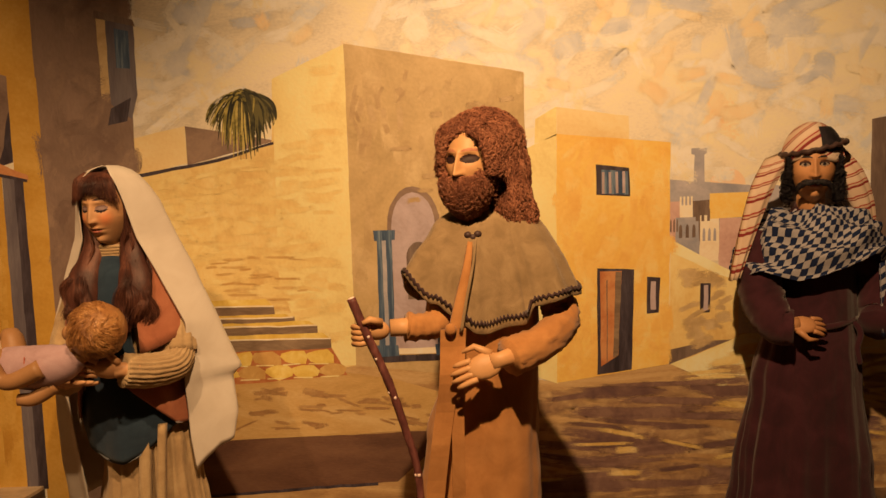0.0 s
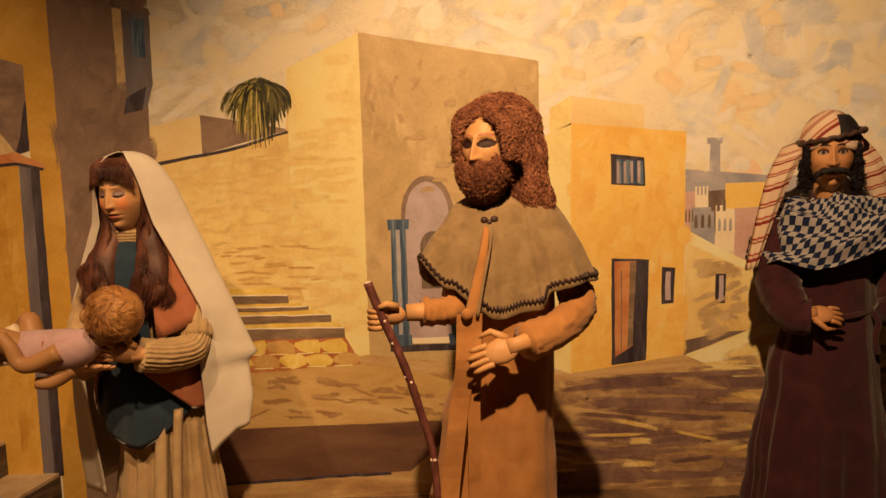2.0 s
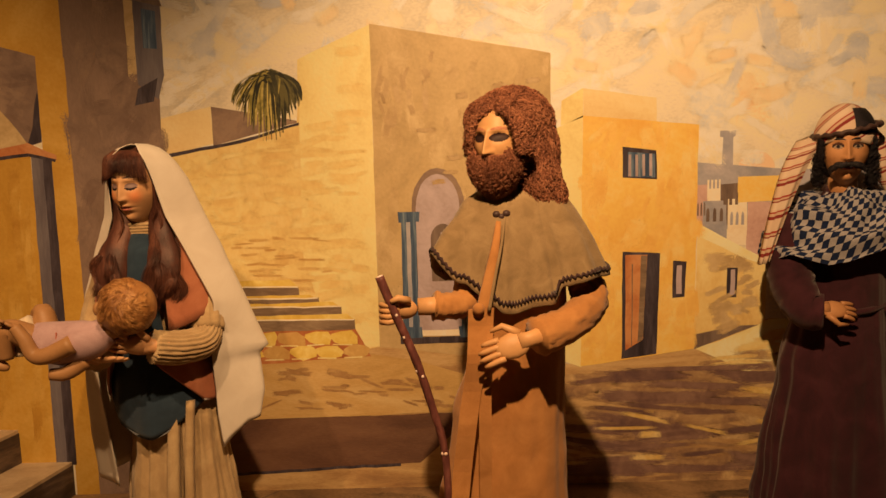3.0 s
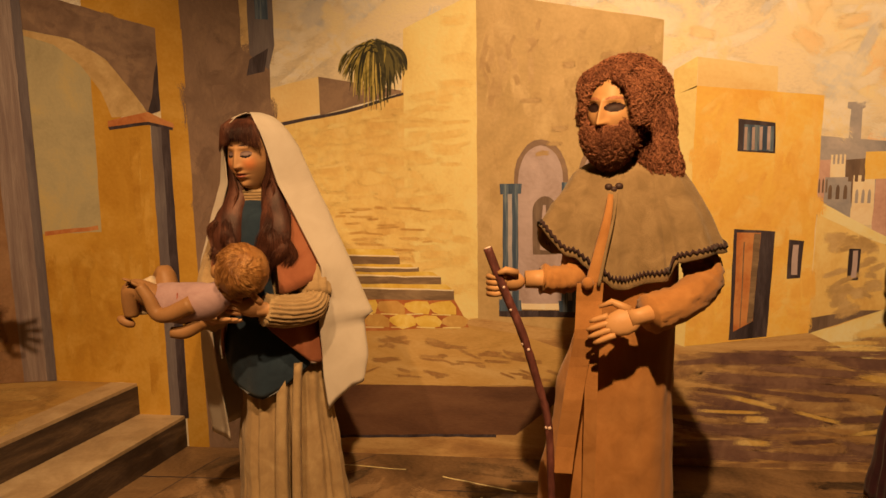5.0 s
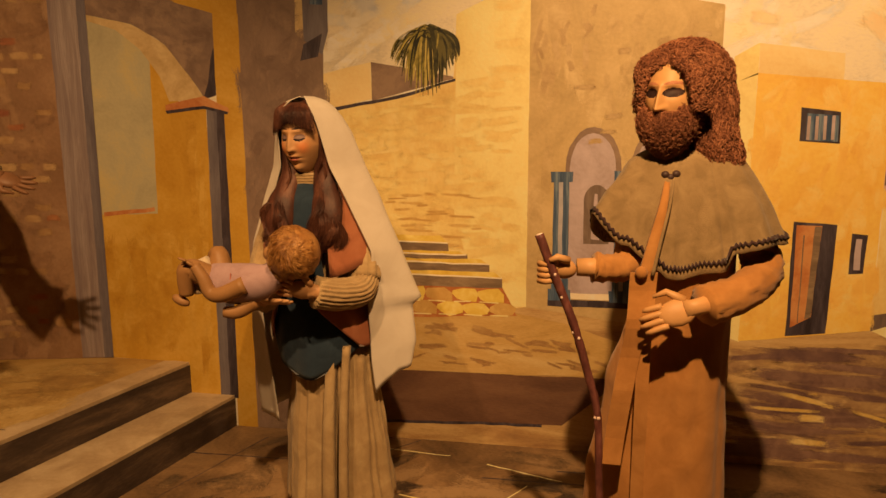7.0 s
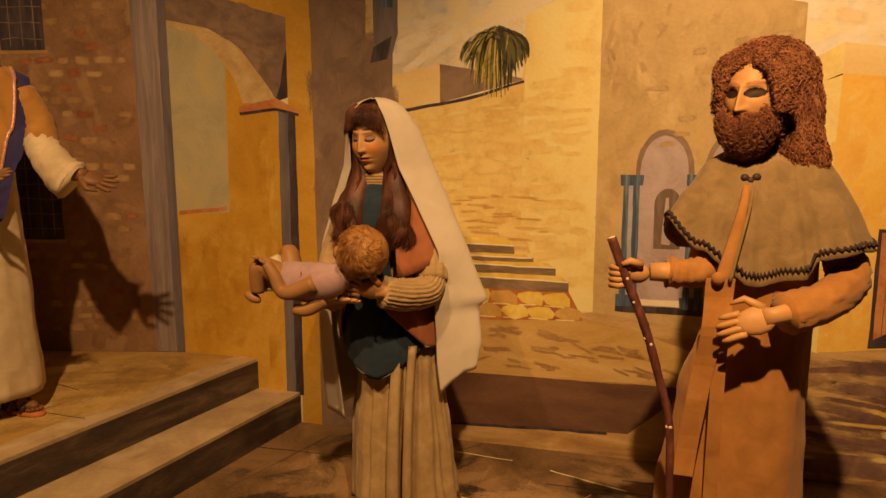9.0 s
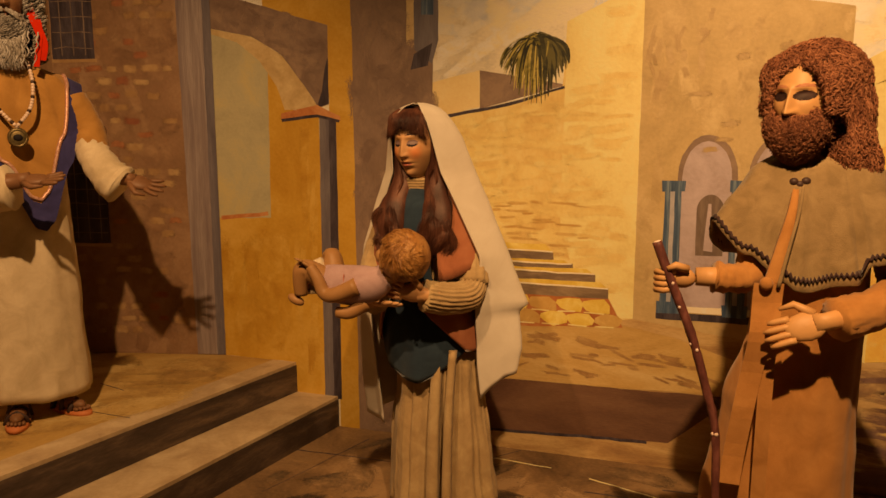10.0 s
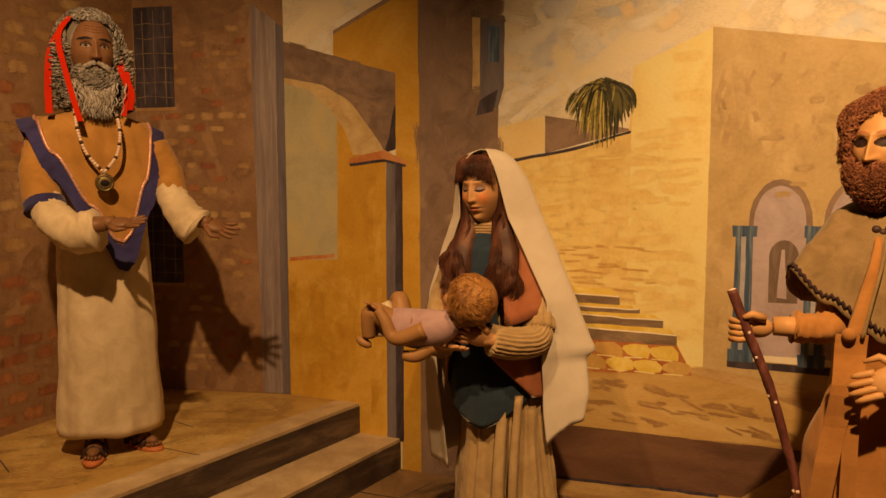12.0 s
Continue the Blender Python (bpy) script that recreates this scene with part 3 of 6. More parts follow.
back.strokes("gate_arch_brushwork", CURVE[::-1] + [(-1.987, 1.79), (-1.983, 2.195), (-2.724, 2.426)], 8, stroke_purple, 40, 0.12, 0.04, -0.3, 0.4, 15)
back.shape("painted_gate_crest", [(-1.985, 1.79), (-2.06, 1.77), (-2.02, 1.86), (-2.01, 1.97), (-1.99, 2.03)], 9, dark_paint, 0.012)
back.shape("painted_pier_return", [(-1.96, 0.0), (-1.845, 0.0), (-1.845, 2.185), (-1.985, 2.195), (-1.985, 1.7)], 12.5, yellow_paint)
back.shape("painted_pier", [(-2.25, 0.16), (-2.05, 0.16), (-2.047, 1.72), (-2.245, 1.72)], 10, yellow_paint)
back.shape("painted_pier_shade", [(-2.056, 0.16), (-1.95, 0.16), (-1.947, 1.72), (-2.047, 1.72)], 13.4, grey_paint)
back.shape("painted_pier_dark", [(-2.0, 0.16), (-1.95, 0.16), (-1.947, 1.72), (-1.99, 1.72)], 14, dark_paint)
back.strokes("gate_wall_brushwork", rect(-2.68, -2.26, 0.4, 1.12), 5.2, stroke_gold, 26, 0.3, 0.1, 1.3, 0.4, 22)
back.strokes("pier_brushwork", rect(-2.24, -2.06, 0.2, 1.68), 11.2, stroke_gold, 16, 0.4, 0.05, 1.57, 0.05, 23)
back.shape("painted_impost", [(-2.277, 1.712), (-2.056, 1.735), (-1.92, 1.70), (-1.92, 1.727), (-2.056, 1.789), (-2.277, 1.745)], 15, rust_paint, 0.004)
back.shape("painted_impost_shade", [(-2.27, 1.70), (-2.056, 1.722), (-1.93, 1.69), (-1.925, 1.703), (-2.056, 1.738), (-2.277, 1.715)], 15.6, dark_paint, 0.004)

# left flat: a set panel at a slight angle
ALONG = Vector((-1, -0.24, 0)).normalized()
OUT = Vector((0.24, -1, 0)).normalized()
bm = bmesh.new()
prism(bm, [(-2.70, WALL - 0.004), (-2.70 + ALONG.x * 0.94, WALL - 0.004 + ALONG.y * 0.94), (-3.61, 3.598), (-2.72, 3.598)], 0.352, 3.8)
panel = tagged(mesh_of("wall_panel", bm, panel_paint), "angled set panel painted as a brick house front with dark windows", "wall", kind="structure")
side = Canvas((-2.70, WALL - 0.0044, 0), ALONG, OUT, panel)
side.strokes("panel_brushwork", rect(0.2, 0.93, 0.36, 3.2), 1, stroke_panel, 150, 0.18, 0.1, 0.2, 0.9, 16)
rnd = random.Random(5)
warm, pale = [], []
for r in range(30):
    for c in range(7):
        if rnd.random() < 0.55:
            u, z = 0.26 + c * 0.108 + (r % 2) * 0.05 + rnd.gauss(0, 0.008), 0.42 + r * 0.072
            if u + 0.07 < 0.93:
                (warm if rnd.random() < 0.25 else pale).append((u, z, 0.10 * rnd.uniform(0.7, 1.25), 0.052 * rnd.uniform(0.7, 1.1), rnd.gauss(0, 0.06)))
side.dabs("painted_bricks", warm, 3.4, brick_paint)
side.dabs("painted_bricks", pale, 3.4, brick_pale)
side.shape("painted_pilaster", [(0.0, 0.355), (0.17, 0.355), (0.20, 2.64), (0.0, 2.5)], 5, pilaster_paint)
side.shape("painted_pilaster_shade", [(0.0, 0.355), (0.05, 0.355), (0.045, 2.53), (0.0, 2.5)], 5.8, grey_paint)
for z0, z1, u0, u1 in ((2.06, 2.645, 0.68, 0.93), (1.01, 1.565, 0.66, 0.92)):
    side.shape("painted_dark_window", rect(u0, u1, z0, z1), 5, dark_paint, 0.004)
    for k in range(3):
        side.shape("painted_lattice", rect(u0 + 0.05 + k * 0.07, u0 + 0.056 + k * 0.07, z0 + 0.02, z1 - 0.02), 5.8, dusk_paint, 0.004)
    for k in range(6):
        side.shape("painted_lattice", rect(u0 + 0.01, u1 - 0.01, z0 + 0.06 + k * 0.085, z0 + 0.065 + k * 0.085), 5.8, dusk_paint, 0.012)
    side.shape("painted_sill", rect(u0 - 0.01, u1 + 0.02, z0 - 0.018, z0), 5.4, brick_pale, 0.004)
# brickwork on the west wall
west = Canvas((-3.6096, 0, 0), (0, 1, 0), (1, 0, 0), wall_west)
west.strokes("west_brushwork", rect(0.6, 3.4, 0.36, 3.2), 1, stroke_panel, 170, 0.25, 0.12, 0.1, 0.8, 17)
warm, pale = [], []
for r in range(26):
    for c in range(12):
        if rnd.random() < (0.85 if r < 6 else 0.55):
            u, z = 1.5 + c * 0.16 + (r % 2) * 0.08 + rnd.gauss(0, 0.008), 0.42 + r * 0.098
            if u < 3.3:
                (warm if r < 6 or rnd.random() < 0.25 else pale).append((u, z, 0.155 * rnd.uniform(0.8, 1.1), 0.082 * rnd.uniform(0.75, 1.05), rnd.gauss(0, 0.05)))
west.dabs("painted_bricks", warm, 3.4, brick_paint)
west.dabs("painted_bricks", pale, 3.4, brick_pale)

# ---------------------------------------------------------------- platform with its two steps
def edge(x0, slope, y):
    return (x0 - slope * (WALL - y), y)


bm = bmesh.new()
prism(bm, [edge(-2.235, 0.2, WALL), edge(-2.385, 0.2, WALL), edge(-2.375, 0.2, 0.4), edge(-2.235, 0.2, 0.4)], 0, 0.35)
stage = tagged(new("stage_platform"), "low painted stage platform with two steps and pale nosings", "platform")
part("nosing", bm, border_paint, stage, "pale painted nosing strip")
bm = bmesh.new()
prism(bm, [edge(-2.385, 0.2, WALL), (-3.61, WALL), (-3.61, 0.4), edge(-2.375, 0.2, 0.4)], 0, 0.35)
part("deck", bm, platform_paint, stage, "ochre painted deck")
bm = bmesh.new()
prism(bm, [edge(-1.975, 0.17, WALL), edge(-2.235, 0.2, WALL), edge(-2.235, 0.2, 0.4), edge(-1.975, 0.17, 0.4)], 0, 0.175)
part("step", bm, border_paint, stage, "worn pale brown step")
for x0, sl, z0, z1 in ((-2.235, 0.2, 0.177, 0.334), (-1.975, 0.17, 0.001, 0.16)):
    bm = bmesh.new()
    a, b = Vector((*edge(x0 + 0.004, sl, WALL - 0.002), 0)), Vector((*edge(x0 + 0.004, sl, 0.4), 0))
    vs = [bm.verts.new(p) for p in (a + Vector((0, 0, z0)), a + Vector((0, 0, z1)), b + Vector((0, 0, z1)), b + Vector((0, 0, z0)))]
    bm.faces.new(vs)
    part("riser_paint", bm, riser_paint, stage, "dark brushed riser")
deck = Canvas((0, 0, 0.3503), (1, 0, 0), (0, 0, 1), stage, (0, 1, 0))
deck.strokes("deck_brushwork", [(-3.58, 1.2), (-2.9, 1.2), (-2.45, 3.55), (-3.3, 3.3), (-3.58, 3.3)], 1, deck_stroke, 44, 0.6, 0.2, 0.6, 0.3, 18)
for (x0, y0), (x1, y1) in (((-3.59, 2.34), (-3.15, 2.12)), ((-3.02, 2.95), (-2.82, 2.90)), ((-3.0, 2.62), (-2.52, 2.60))):
    n = Vector((y0 - y1, x1 - x0)).normalized() * 0.006
    deck.shape("painted_joint", [(x0, y0), (x1, y1), (x1 + n.x, y1 + n.y), (x0 + n.x, y0 + n.y)], 3, dark_paint, 0.004)

# dark wing flat at the east end of the display
bm = bmesh.new()
prism(bm, [(2.02, 3.0), (2.5, 3.0), (2.5, 3.04), (2.02, 3.04)], 0, 1.25)
wing = tagged(mesh_of("wall_wing", bm, wing_paint), "low dark brown painted wing flat", "wall", kind="structure")

# ---------------------------------------------------------------- costume and skin materials
def checker_cloth(name, a, b, size):
    m = surface(name, [pigment(*a), pigment(*a)], 30, rough=0.9, bump=0.35, fine=300, spec=0.15)
    nt = m.node_tree
    bsdf = nt.nodes["Principled BSDF"]
    uv = nt.nodes.new("ShaderNodeUVMap")
    ch = nt.nodes.new("ShaderNodeTexChecker")
    ch.inputs["Scale"].default_value = size
    n = nt.nodes.new("ShaderNodeTexNoise")
    n.inputs["Scale"].default_value = 260
    mix = nt.nodes.new("ShaderNodeMixRGB")
    mix.blend_type = "MULTIPLY"
    mix.inputs[0].default_value = 0.5
    ch.inputs["Color1"].default_value, ch.inputs["Color2"].default_value = (*pigment(*a), 1), (*pigment(*b), 1)
    nt.links.new(uv.outputs[0], ch.inputs["Vector"])
    nt.links.new(ch.outputs[0], mix.inputs[1])
    nt.links.new(n.outputs[0], mix.inputs[2])
    nt.links.new(mix.outputs[0], bsdf.inputs["Base Color"])
    return m


def striped_cloth(name, cols, repeat):
    """Woven bands across the cloth, along its second UV axis."""
    m = surface(name, [pigment(*cols[0]), pigment(*cols[0])], 30, rough=0.9, bump=0.3, fine=300, spec=0.15)
    nt = m.node_tree
    bsdf = nt.nodes["Principled BSDF"]
    uv = nt.nodes.new("ShaderNodeUVMap")
    sep = nt.nodes.new("ShaderNodeSeparateXYZ")
    mul = nt.nodes.new("ShaderNodeMath")
    mul.operation = "MULTIPLY"
    mul.inputs[1].default_value = repeat
    fr = nt.nodes.new("ShaderNodeMath")
    fr.operation = "FRACT"
    cr = nt.nodes.new("ShaderNodeValToRGB")
    cr.color_ramp.interpolation = "CONSTANT"
    stops = (0.0, 0.34, 0.40, 0.46, 0.50, 0.72, 0.77, 0.82, 0.9)
    for i, p in enumerate(stops):
        e = cr.color_ramp.elements[i] if i < 2 else cr.color_ramp.elements.new(p)
        e.position, e.color = p, (*pigment(*cols[i % len(cols)]), 1)
    nt.links.new(uv.outputs[0], sep.inputs[0])
    nt.links.new(sep.outputs[1], mul.inputs[0])
    nt.links.new(mul.outputs[0], fr.inputs[0])
    nt.links.new(fr.outputs[0], cr.inputs[0])
    nt.links.new(cr.outputs[0], bsdf.inputs["Base Color"])
    return m


def skin(name, *cols):
    return surface(name, [pigment(*c) for c in cols], 7, rough=0.5, bump=0.06, fine=90, spec=0.3)


def hair(name, *cols):
    return surface(name, [pigment(*c) for c in cols], 22, (1, 1, 0.35), rough=0.62, bump=0.5, fine=260, island=0.4, spec=0.25)


def blush(m, places, tint, reach):
    """Rouge, thinning outwards from the cheeks."""
    nt = m.node_tree
    bsdf = nt.nodes["Principled BSDF"]
    co = nt.nodes.new("ShaderNodeTexCoord")
    last = bsdf.inputs["Base Color"].links[0].from_socket
    for p in places:
        far = nt.nodes.new("ShaderNodeVectorMath")
        far.operation = "DISTANCE"
        far.inputs[1].default_value = p
        nt.links.new(co.outputs["Object"], far.inputs[0])
        amount = nt.nodes.new("ShaderNodeMapRange")
        amount.interpolation_type = "SMOOTHSTEP"
        amount.inputs[1].default_value, amount.inputs[2].default_value = 0.0, reach
        amount.inputs[3].default_value, amount.inputs[4].default_value = 0.75, 0.0
        nt.links.new(far.outputs["Value"], amount.inputs[0])
        mix = nt.nodes.new("ShaderNodeMixRGB")
        mix.inputs[2].default_value = (*pigment(*tint), 1)
        nt.links.new(amount.outputs[0], mix.inputs[0])
        nt.links.new(last, mix.inputs[1])
        last = mix.outputs[0]
    nt.links.new(last, bsdf.inputs["Base Color"])
    return m


face_pale = skin("face_pale", (176, 112, 58), (190, 126, 68))
face_tan = skin("face_tan", (178, 114, 56), (192, 126, 64))
face_brown = skin("face_brown", (160, 96, 46), (180, 114, 58))
face_old = skin("face_old", (108, 64, 32), (126, 76, 40))
doll_skin = skin("doll_skin", (144, 90, 42), (160, 102, 50))
lip_paint = skin("lip_paint", (150, 70, 42), (160, 80, 48))
blush_lip = skin("blush_lip", (150, 84, 54), (160, 94, 62))
eye_white = surface("eye_white", [pigment(124, 92, 58), pigment(140, 104, 68)], 8, rough=0.35, bump=0, spec=0.4)
eye_dark = surface("eye_dark", [pigment(26, 18, 14), pigment(38, 26, 20)], 8, rough=0.7, bump=0, spec=0.15)
eye_socket_shadow = surface("eye_socket_shadow", [pigment(40, 22, 14), pigment(58, 32, 20)], 40, rough=0.6, bump=0, spec=0.2)
socket_shade = surface("socket_shade", [pigment(74, 42, 24), pigment(92, 54, 30)], 8, rough=0.8, bump=0, spec=0.1)
lid_blue = skin("lid_blue", (112, 76, 54), (124, 86, 62))
hair_red = hair("hair_red", (104, 53, 27), (134, 71, 37), (160, 92, 50))
hair_brown = surface("hair_brown", [pigment(48, 22, 12), pigment(76, 37, 20), pigment(116, 62, 34)], 14, (1, 1, 0.3), rough=0.5, bump=0.3, fine=260, island=0.2, spec=0.3)
hair_black = hair("hair_black", (16, 11, 9), (28, 20, 16), (40, 28, 22))
hair_grey = hair("hair_grey", (110, 88, 62), (142, 116, 84), (176, 148, 112))
hair_blond = surface("hair_blond", [pigment(120, 66, 24), pigment(150, 88, 34), pigment(190, 122, 54)], 14, (1, 1, 0.5), rough=0.42, bump=0.2, fine=260, island=0.3, spec=0.5)
veil_cloth = cloth("veil_cloth", (190, 154, 108), (204, 168, 120), scale=6, weave=500, bump=0.12)
skirt_cloth = cloth("skirt_cloth", (152, 108, 58), (166, 120, 66), (180, 134, 76), scale=12, weave=300, bump=0.6)
rust_cloth = cloth("rust_cloth", (130, 66, 34), (152, 80, 42), (166, 92, 50), scale=7)
teal_cloth = cloth("teal_cloth", (28, 32, 32), (36, 42, 40), (46, 52, 48), scale=7)
tan_cloth = cloth("tan_cloth", (148, 86, 34), (162, 96, 40), (174, 106, 46), scale=10)
taupe_cloth = cloth("taupe_cloth", (116, 82, 42), (132, 94, 50), (146, 106, 58), scale=14, weave=350, bump=0.5)
trim_cloth = cloth("trim_cloth", (46, 26, 18), (64, 38, 26), scale=40)
maroon_cloth = cloth("maroon_cloth", (42, 15, 14), (52, 19, 17), (62, 25, 22), scale=8, weave=350)
cream_cloth = cloth("cream_cloth", (178, 138, 86), (194, 152, 98), (206, 164, 108), scale=10, weave=300, bump=0.35)
gold_cloth = cloth("gold_cloth", (146, 90, 34), (160, 100, 40), (172, 110, 46), scale=9)
navy_cloth = cloth("navy_cloth", (40, 30, 44), (52, 42, 62), (62, 50, 72), scale=9)
red_ribbon = surface("red_ribbon", [pigment(168, 26, 8), pigment(184, 32, 10)], 12, rough=0.8, bump=0.1, spec=0.08)
braid_gold = surface("braid_gold", [pigment(150, 70, 40), pigment(222, 160, 110)], 160, rough=0.4, bump=0.4, metal=0.3)
pink_knit = cloth("pink_knit", (150, 104, 80), (164, 116, 90), (174, 126, 98), scale=12, weave=260)
leather = surface("leather", [pigment(48, 28, 18), pigment(66, 40, 26)], 14, rough=0.55, bump=0.2)
sole_leather = surface("sole_leather", [pigment(176, 88, 40), pigment(196, 104, 50)], 14, rough=0.6, bump=0.2)
bark = surface("bark", [pigment(66, 30, 20), pigment(96, 46, 30), pigment(126, 66, 44)], 26, (1, 1, 0.4), rough=0.55, bump=0.6, fine=70)
bark_cut = surface("bark_cut", [pigment(206, 152, 104), pigment(222, 172, 124)], 40, rough=0.7)
bead_light = surface("bead_light", [pigment(200, 150, 104), pigment(214, 166, 118)], 40, rough=0.35, bump=0)
brass = surface("brass", [pigment(92, 68, 34), pigment(134, 100, 52)], 60, rough=0.4, metal=0.7, bump=0.3)
check_scarf = checker_cloth("check_scarf", (160, 134, 104), (26, 31, 42), 1.0)
stripe_scarf = striped_cloth("stripe_scarf", ((186, 140, 92), (142, 50, 32), (176, 128, 82), (118, 38, 26), (190, 146, 98)), 1.0)


# ---------------------------------------------------------------- sculpting tools
class Figure:
    """One mesh with several materials, built up from lofts, tubes and blobs."""

    def __init__(self, mats):
        self.bm, self.mats = bmesh.new(), mats
        self.uv = self.bm.loops.layers.uv.new("UVMap")

    def slot(self, m):
        if m not in self.mats:
            self.mats.append(m)
        return self.mats.index(m)

    def loft(self, rings, m, closed=True, caps=True, uv=None, soft=True):
        s = self.slot(m)
        vs = [[self.bm.verts.new(p) for p in r] for r in rings]
        n = len(rings[0])
        for i in range(len(vs) - 1):
            for j in range(n if closed else n - 1):
                k = (j + 1) % n
                f = self.bm.faces.new((vs[i][j], vs[i][k], vs[i + 1][k], vs[i + 1][j]))
                f.material_index, f.smooth = s, soft
                if uv:
                    for lp, (a, b) in zip(f.loops, ((i, j), (i, j + 1), (i + 1, j + 1), (i + 1, j))):
                        lp[self.uv].uv = uv(a, b)
        if caps and closed:
            for r, flip in ((vs[0], True), (vs[-1], False)):
                f = self.bm.faces.new(r[::-1] if flip else r)
                f.material_index, f.smooth = s, True
        return vs

    def tube(self, pts, radii, m, n=8, flat=1.0, caps=True, ribs=0.0, uv=None):
        pts = [Vector(p) for p in pts]
        if len(radii) == 2 and len(pts) > 2:
            radii = [radii[0] + (radii[1] - radii[0]) * i / (len(pts) - 1) for i in range(len(pts))]
        rings = []
        side = None
        for i, p in enumerate(pts):
            d = (pts[min(i + 1, len(pts) - 1)] - pts[max(i - 1, 0)]).normalized()
            ref = side if side else (Vector((0, 0, 1)) if abs(d.z) < 0.9 else Vector((1, 0, 0)))
            side = (ref - d * ref.dot(d)).normalized()
            up = d.cross(side)
            r = radii[i] * (1 + ribs * (1 if i % 2 else -1))
            rings.append([p + side * (math.cos(math.tau * k / n) * r) + up * (math.sin(math.tau * k / n) * r * flat) for k in range(n)])
        return self.loft(rings, m, caps=caps, uv=uv)

    def blob(self, c, r, m, turn=None, seg=16, rows=10, warp=None):
        turn = turn or Matrix.Identity(3)
        c = Vector(c)
        rings = []
        for i in range(rows + 1):
            a = math.pi * (0.02 + 0.96 * i / rows)
            ring = []
            for j in range(seg):
                b = math.tau * j / seg
                d = Vector((math.sin(a) * math.cos(b), math.sin(a) * math.sin(b), -math.cos(a)))
                p = Vector((d.x * r[0], d.y * r[1], d.z * r[2]))
                if warp:
                    p = warp(d, p)
                ring.append(c + turn @ p)
            rings.append(ring)
        return self.loft(rings, m)

    def finish(self, name):
        bmesh.ops.recalc_face_normals(self.bm, faces=self.bm.faces[:])
        ob = mesh_of(name, self.bm, self.mats)
        return ob


def smooth_path(pts, steps=6):
    """A Catmull-Rom line through the points."""
    p = [Vector(q) for q in pts]
    p = [p[0] * 2 - p[1]] + p + [p[-1] * 2 - p[-2]]
    out = []
    for i in range(1, len(p) - 2):
        for k in range(steps):
            t = k / steps
            a, b, c, d = p[i - 1], p[i], p[i + 1], p[i + 2]
            out.append(0.5 * ((2 * b) + (c - a) * t + (2 * a - 5 * b + 4 * c - d) * t * t + (3 * b - a - 3 * c + d) * t ** 3))
    out.append(p[-2])
    return out


def between(table, z):
    """A row of numbers read off a table by its first column."""
    if z <= table[0][0]:
        return table[0][1:]
    for a, b in zip(table, table[1:]):
        if z <= b[0]:
            f = (z - a[0]) / (b[0] - a[0])
            f = f * f * (3 - 2 * f)
            return [u + (v - u) * f for u, v in zip(a[1:], b[1:])]
    return table[-1][1:]


def robe(fig, table, m, rows=36, n=96, folds=11, amp=0.02, seed=1, z0=None, z1=None, hem=0.0):
    """A hanging garment: rows of (z, x, y, half width, half depth, fold) from hem to neck."""
    z0, z1 = z0 if z0 is not None else table[0][0], z1 if z1 is not None else table[-1][0]
    rings = []
    for i in range(rows + 1):
        z = z0 + (z1 - z0) * i / rows
        x, y, rx, ry, fo = between(table, z)
        ring = []
        for j in range(n):
            b = math.tau * j / n
            w = noise.noise(Vector((math.cos(b) * folds / 4, math.sin(b) * folds / 4, seed + z * 0.7)))
            w2 = noise.noise(Vector((math.cos(b) * folds / 1.6, math.sin(b) * folds / 1.6, seed * 3 + z * 1.3)))
            wr = noise.noise(Vector((math.cos(b) * 3, math.sin(b) * 3, z * 12 + seed))) * 0.006
            k = 1 + fo * amp / 0.02 * (0.16 * w + 0.07 * w2)
            dz = hem * noise.noise(Vector((math.cos(b) * 2, math.sin(b) * 2, seed))) * (1 - i / rows)
            ring.append((x + (rx * k + wr) * math.cos(b), y + (ry * k + wr) * math.sin(b), z + dz))
        rings.append(ring)
    return fig.loft(rings, m)


def turned(yaw, pitch=0.0, roll=0.0):
    return Euler((radians(pitch), radians(roll), radians(yaw))).to_matrix()


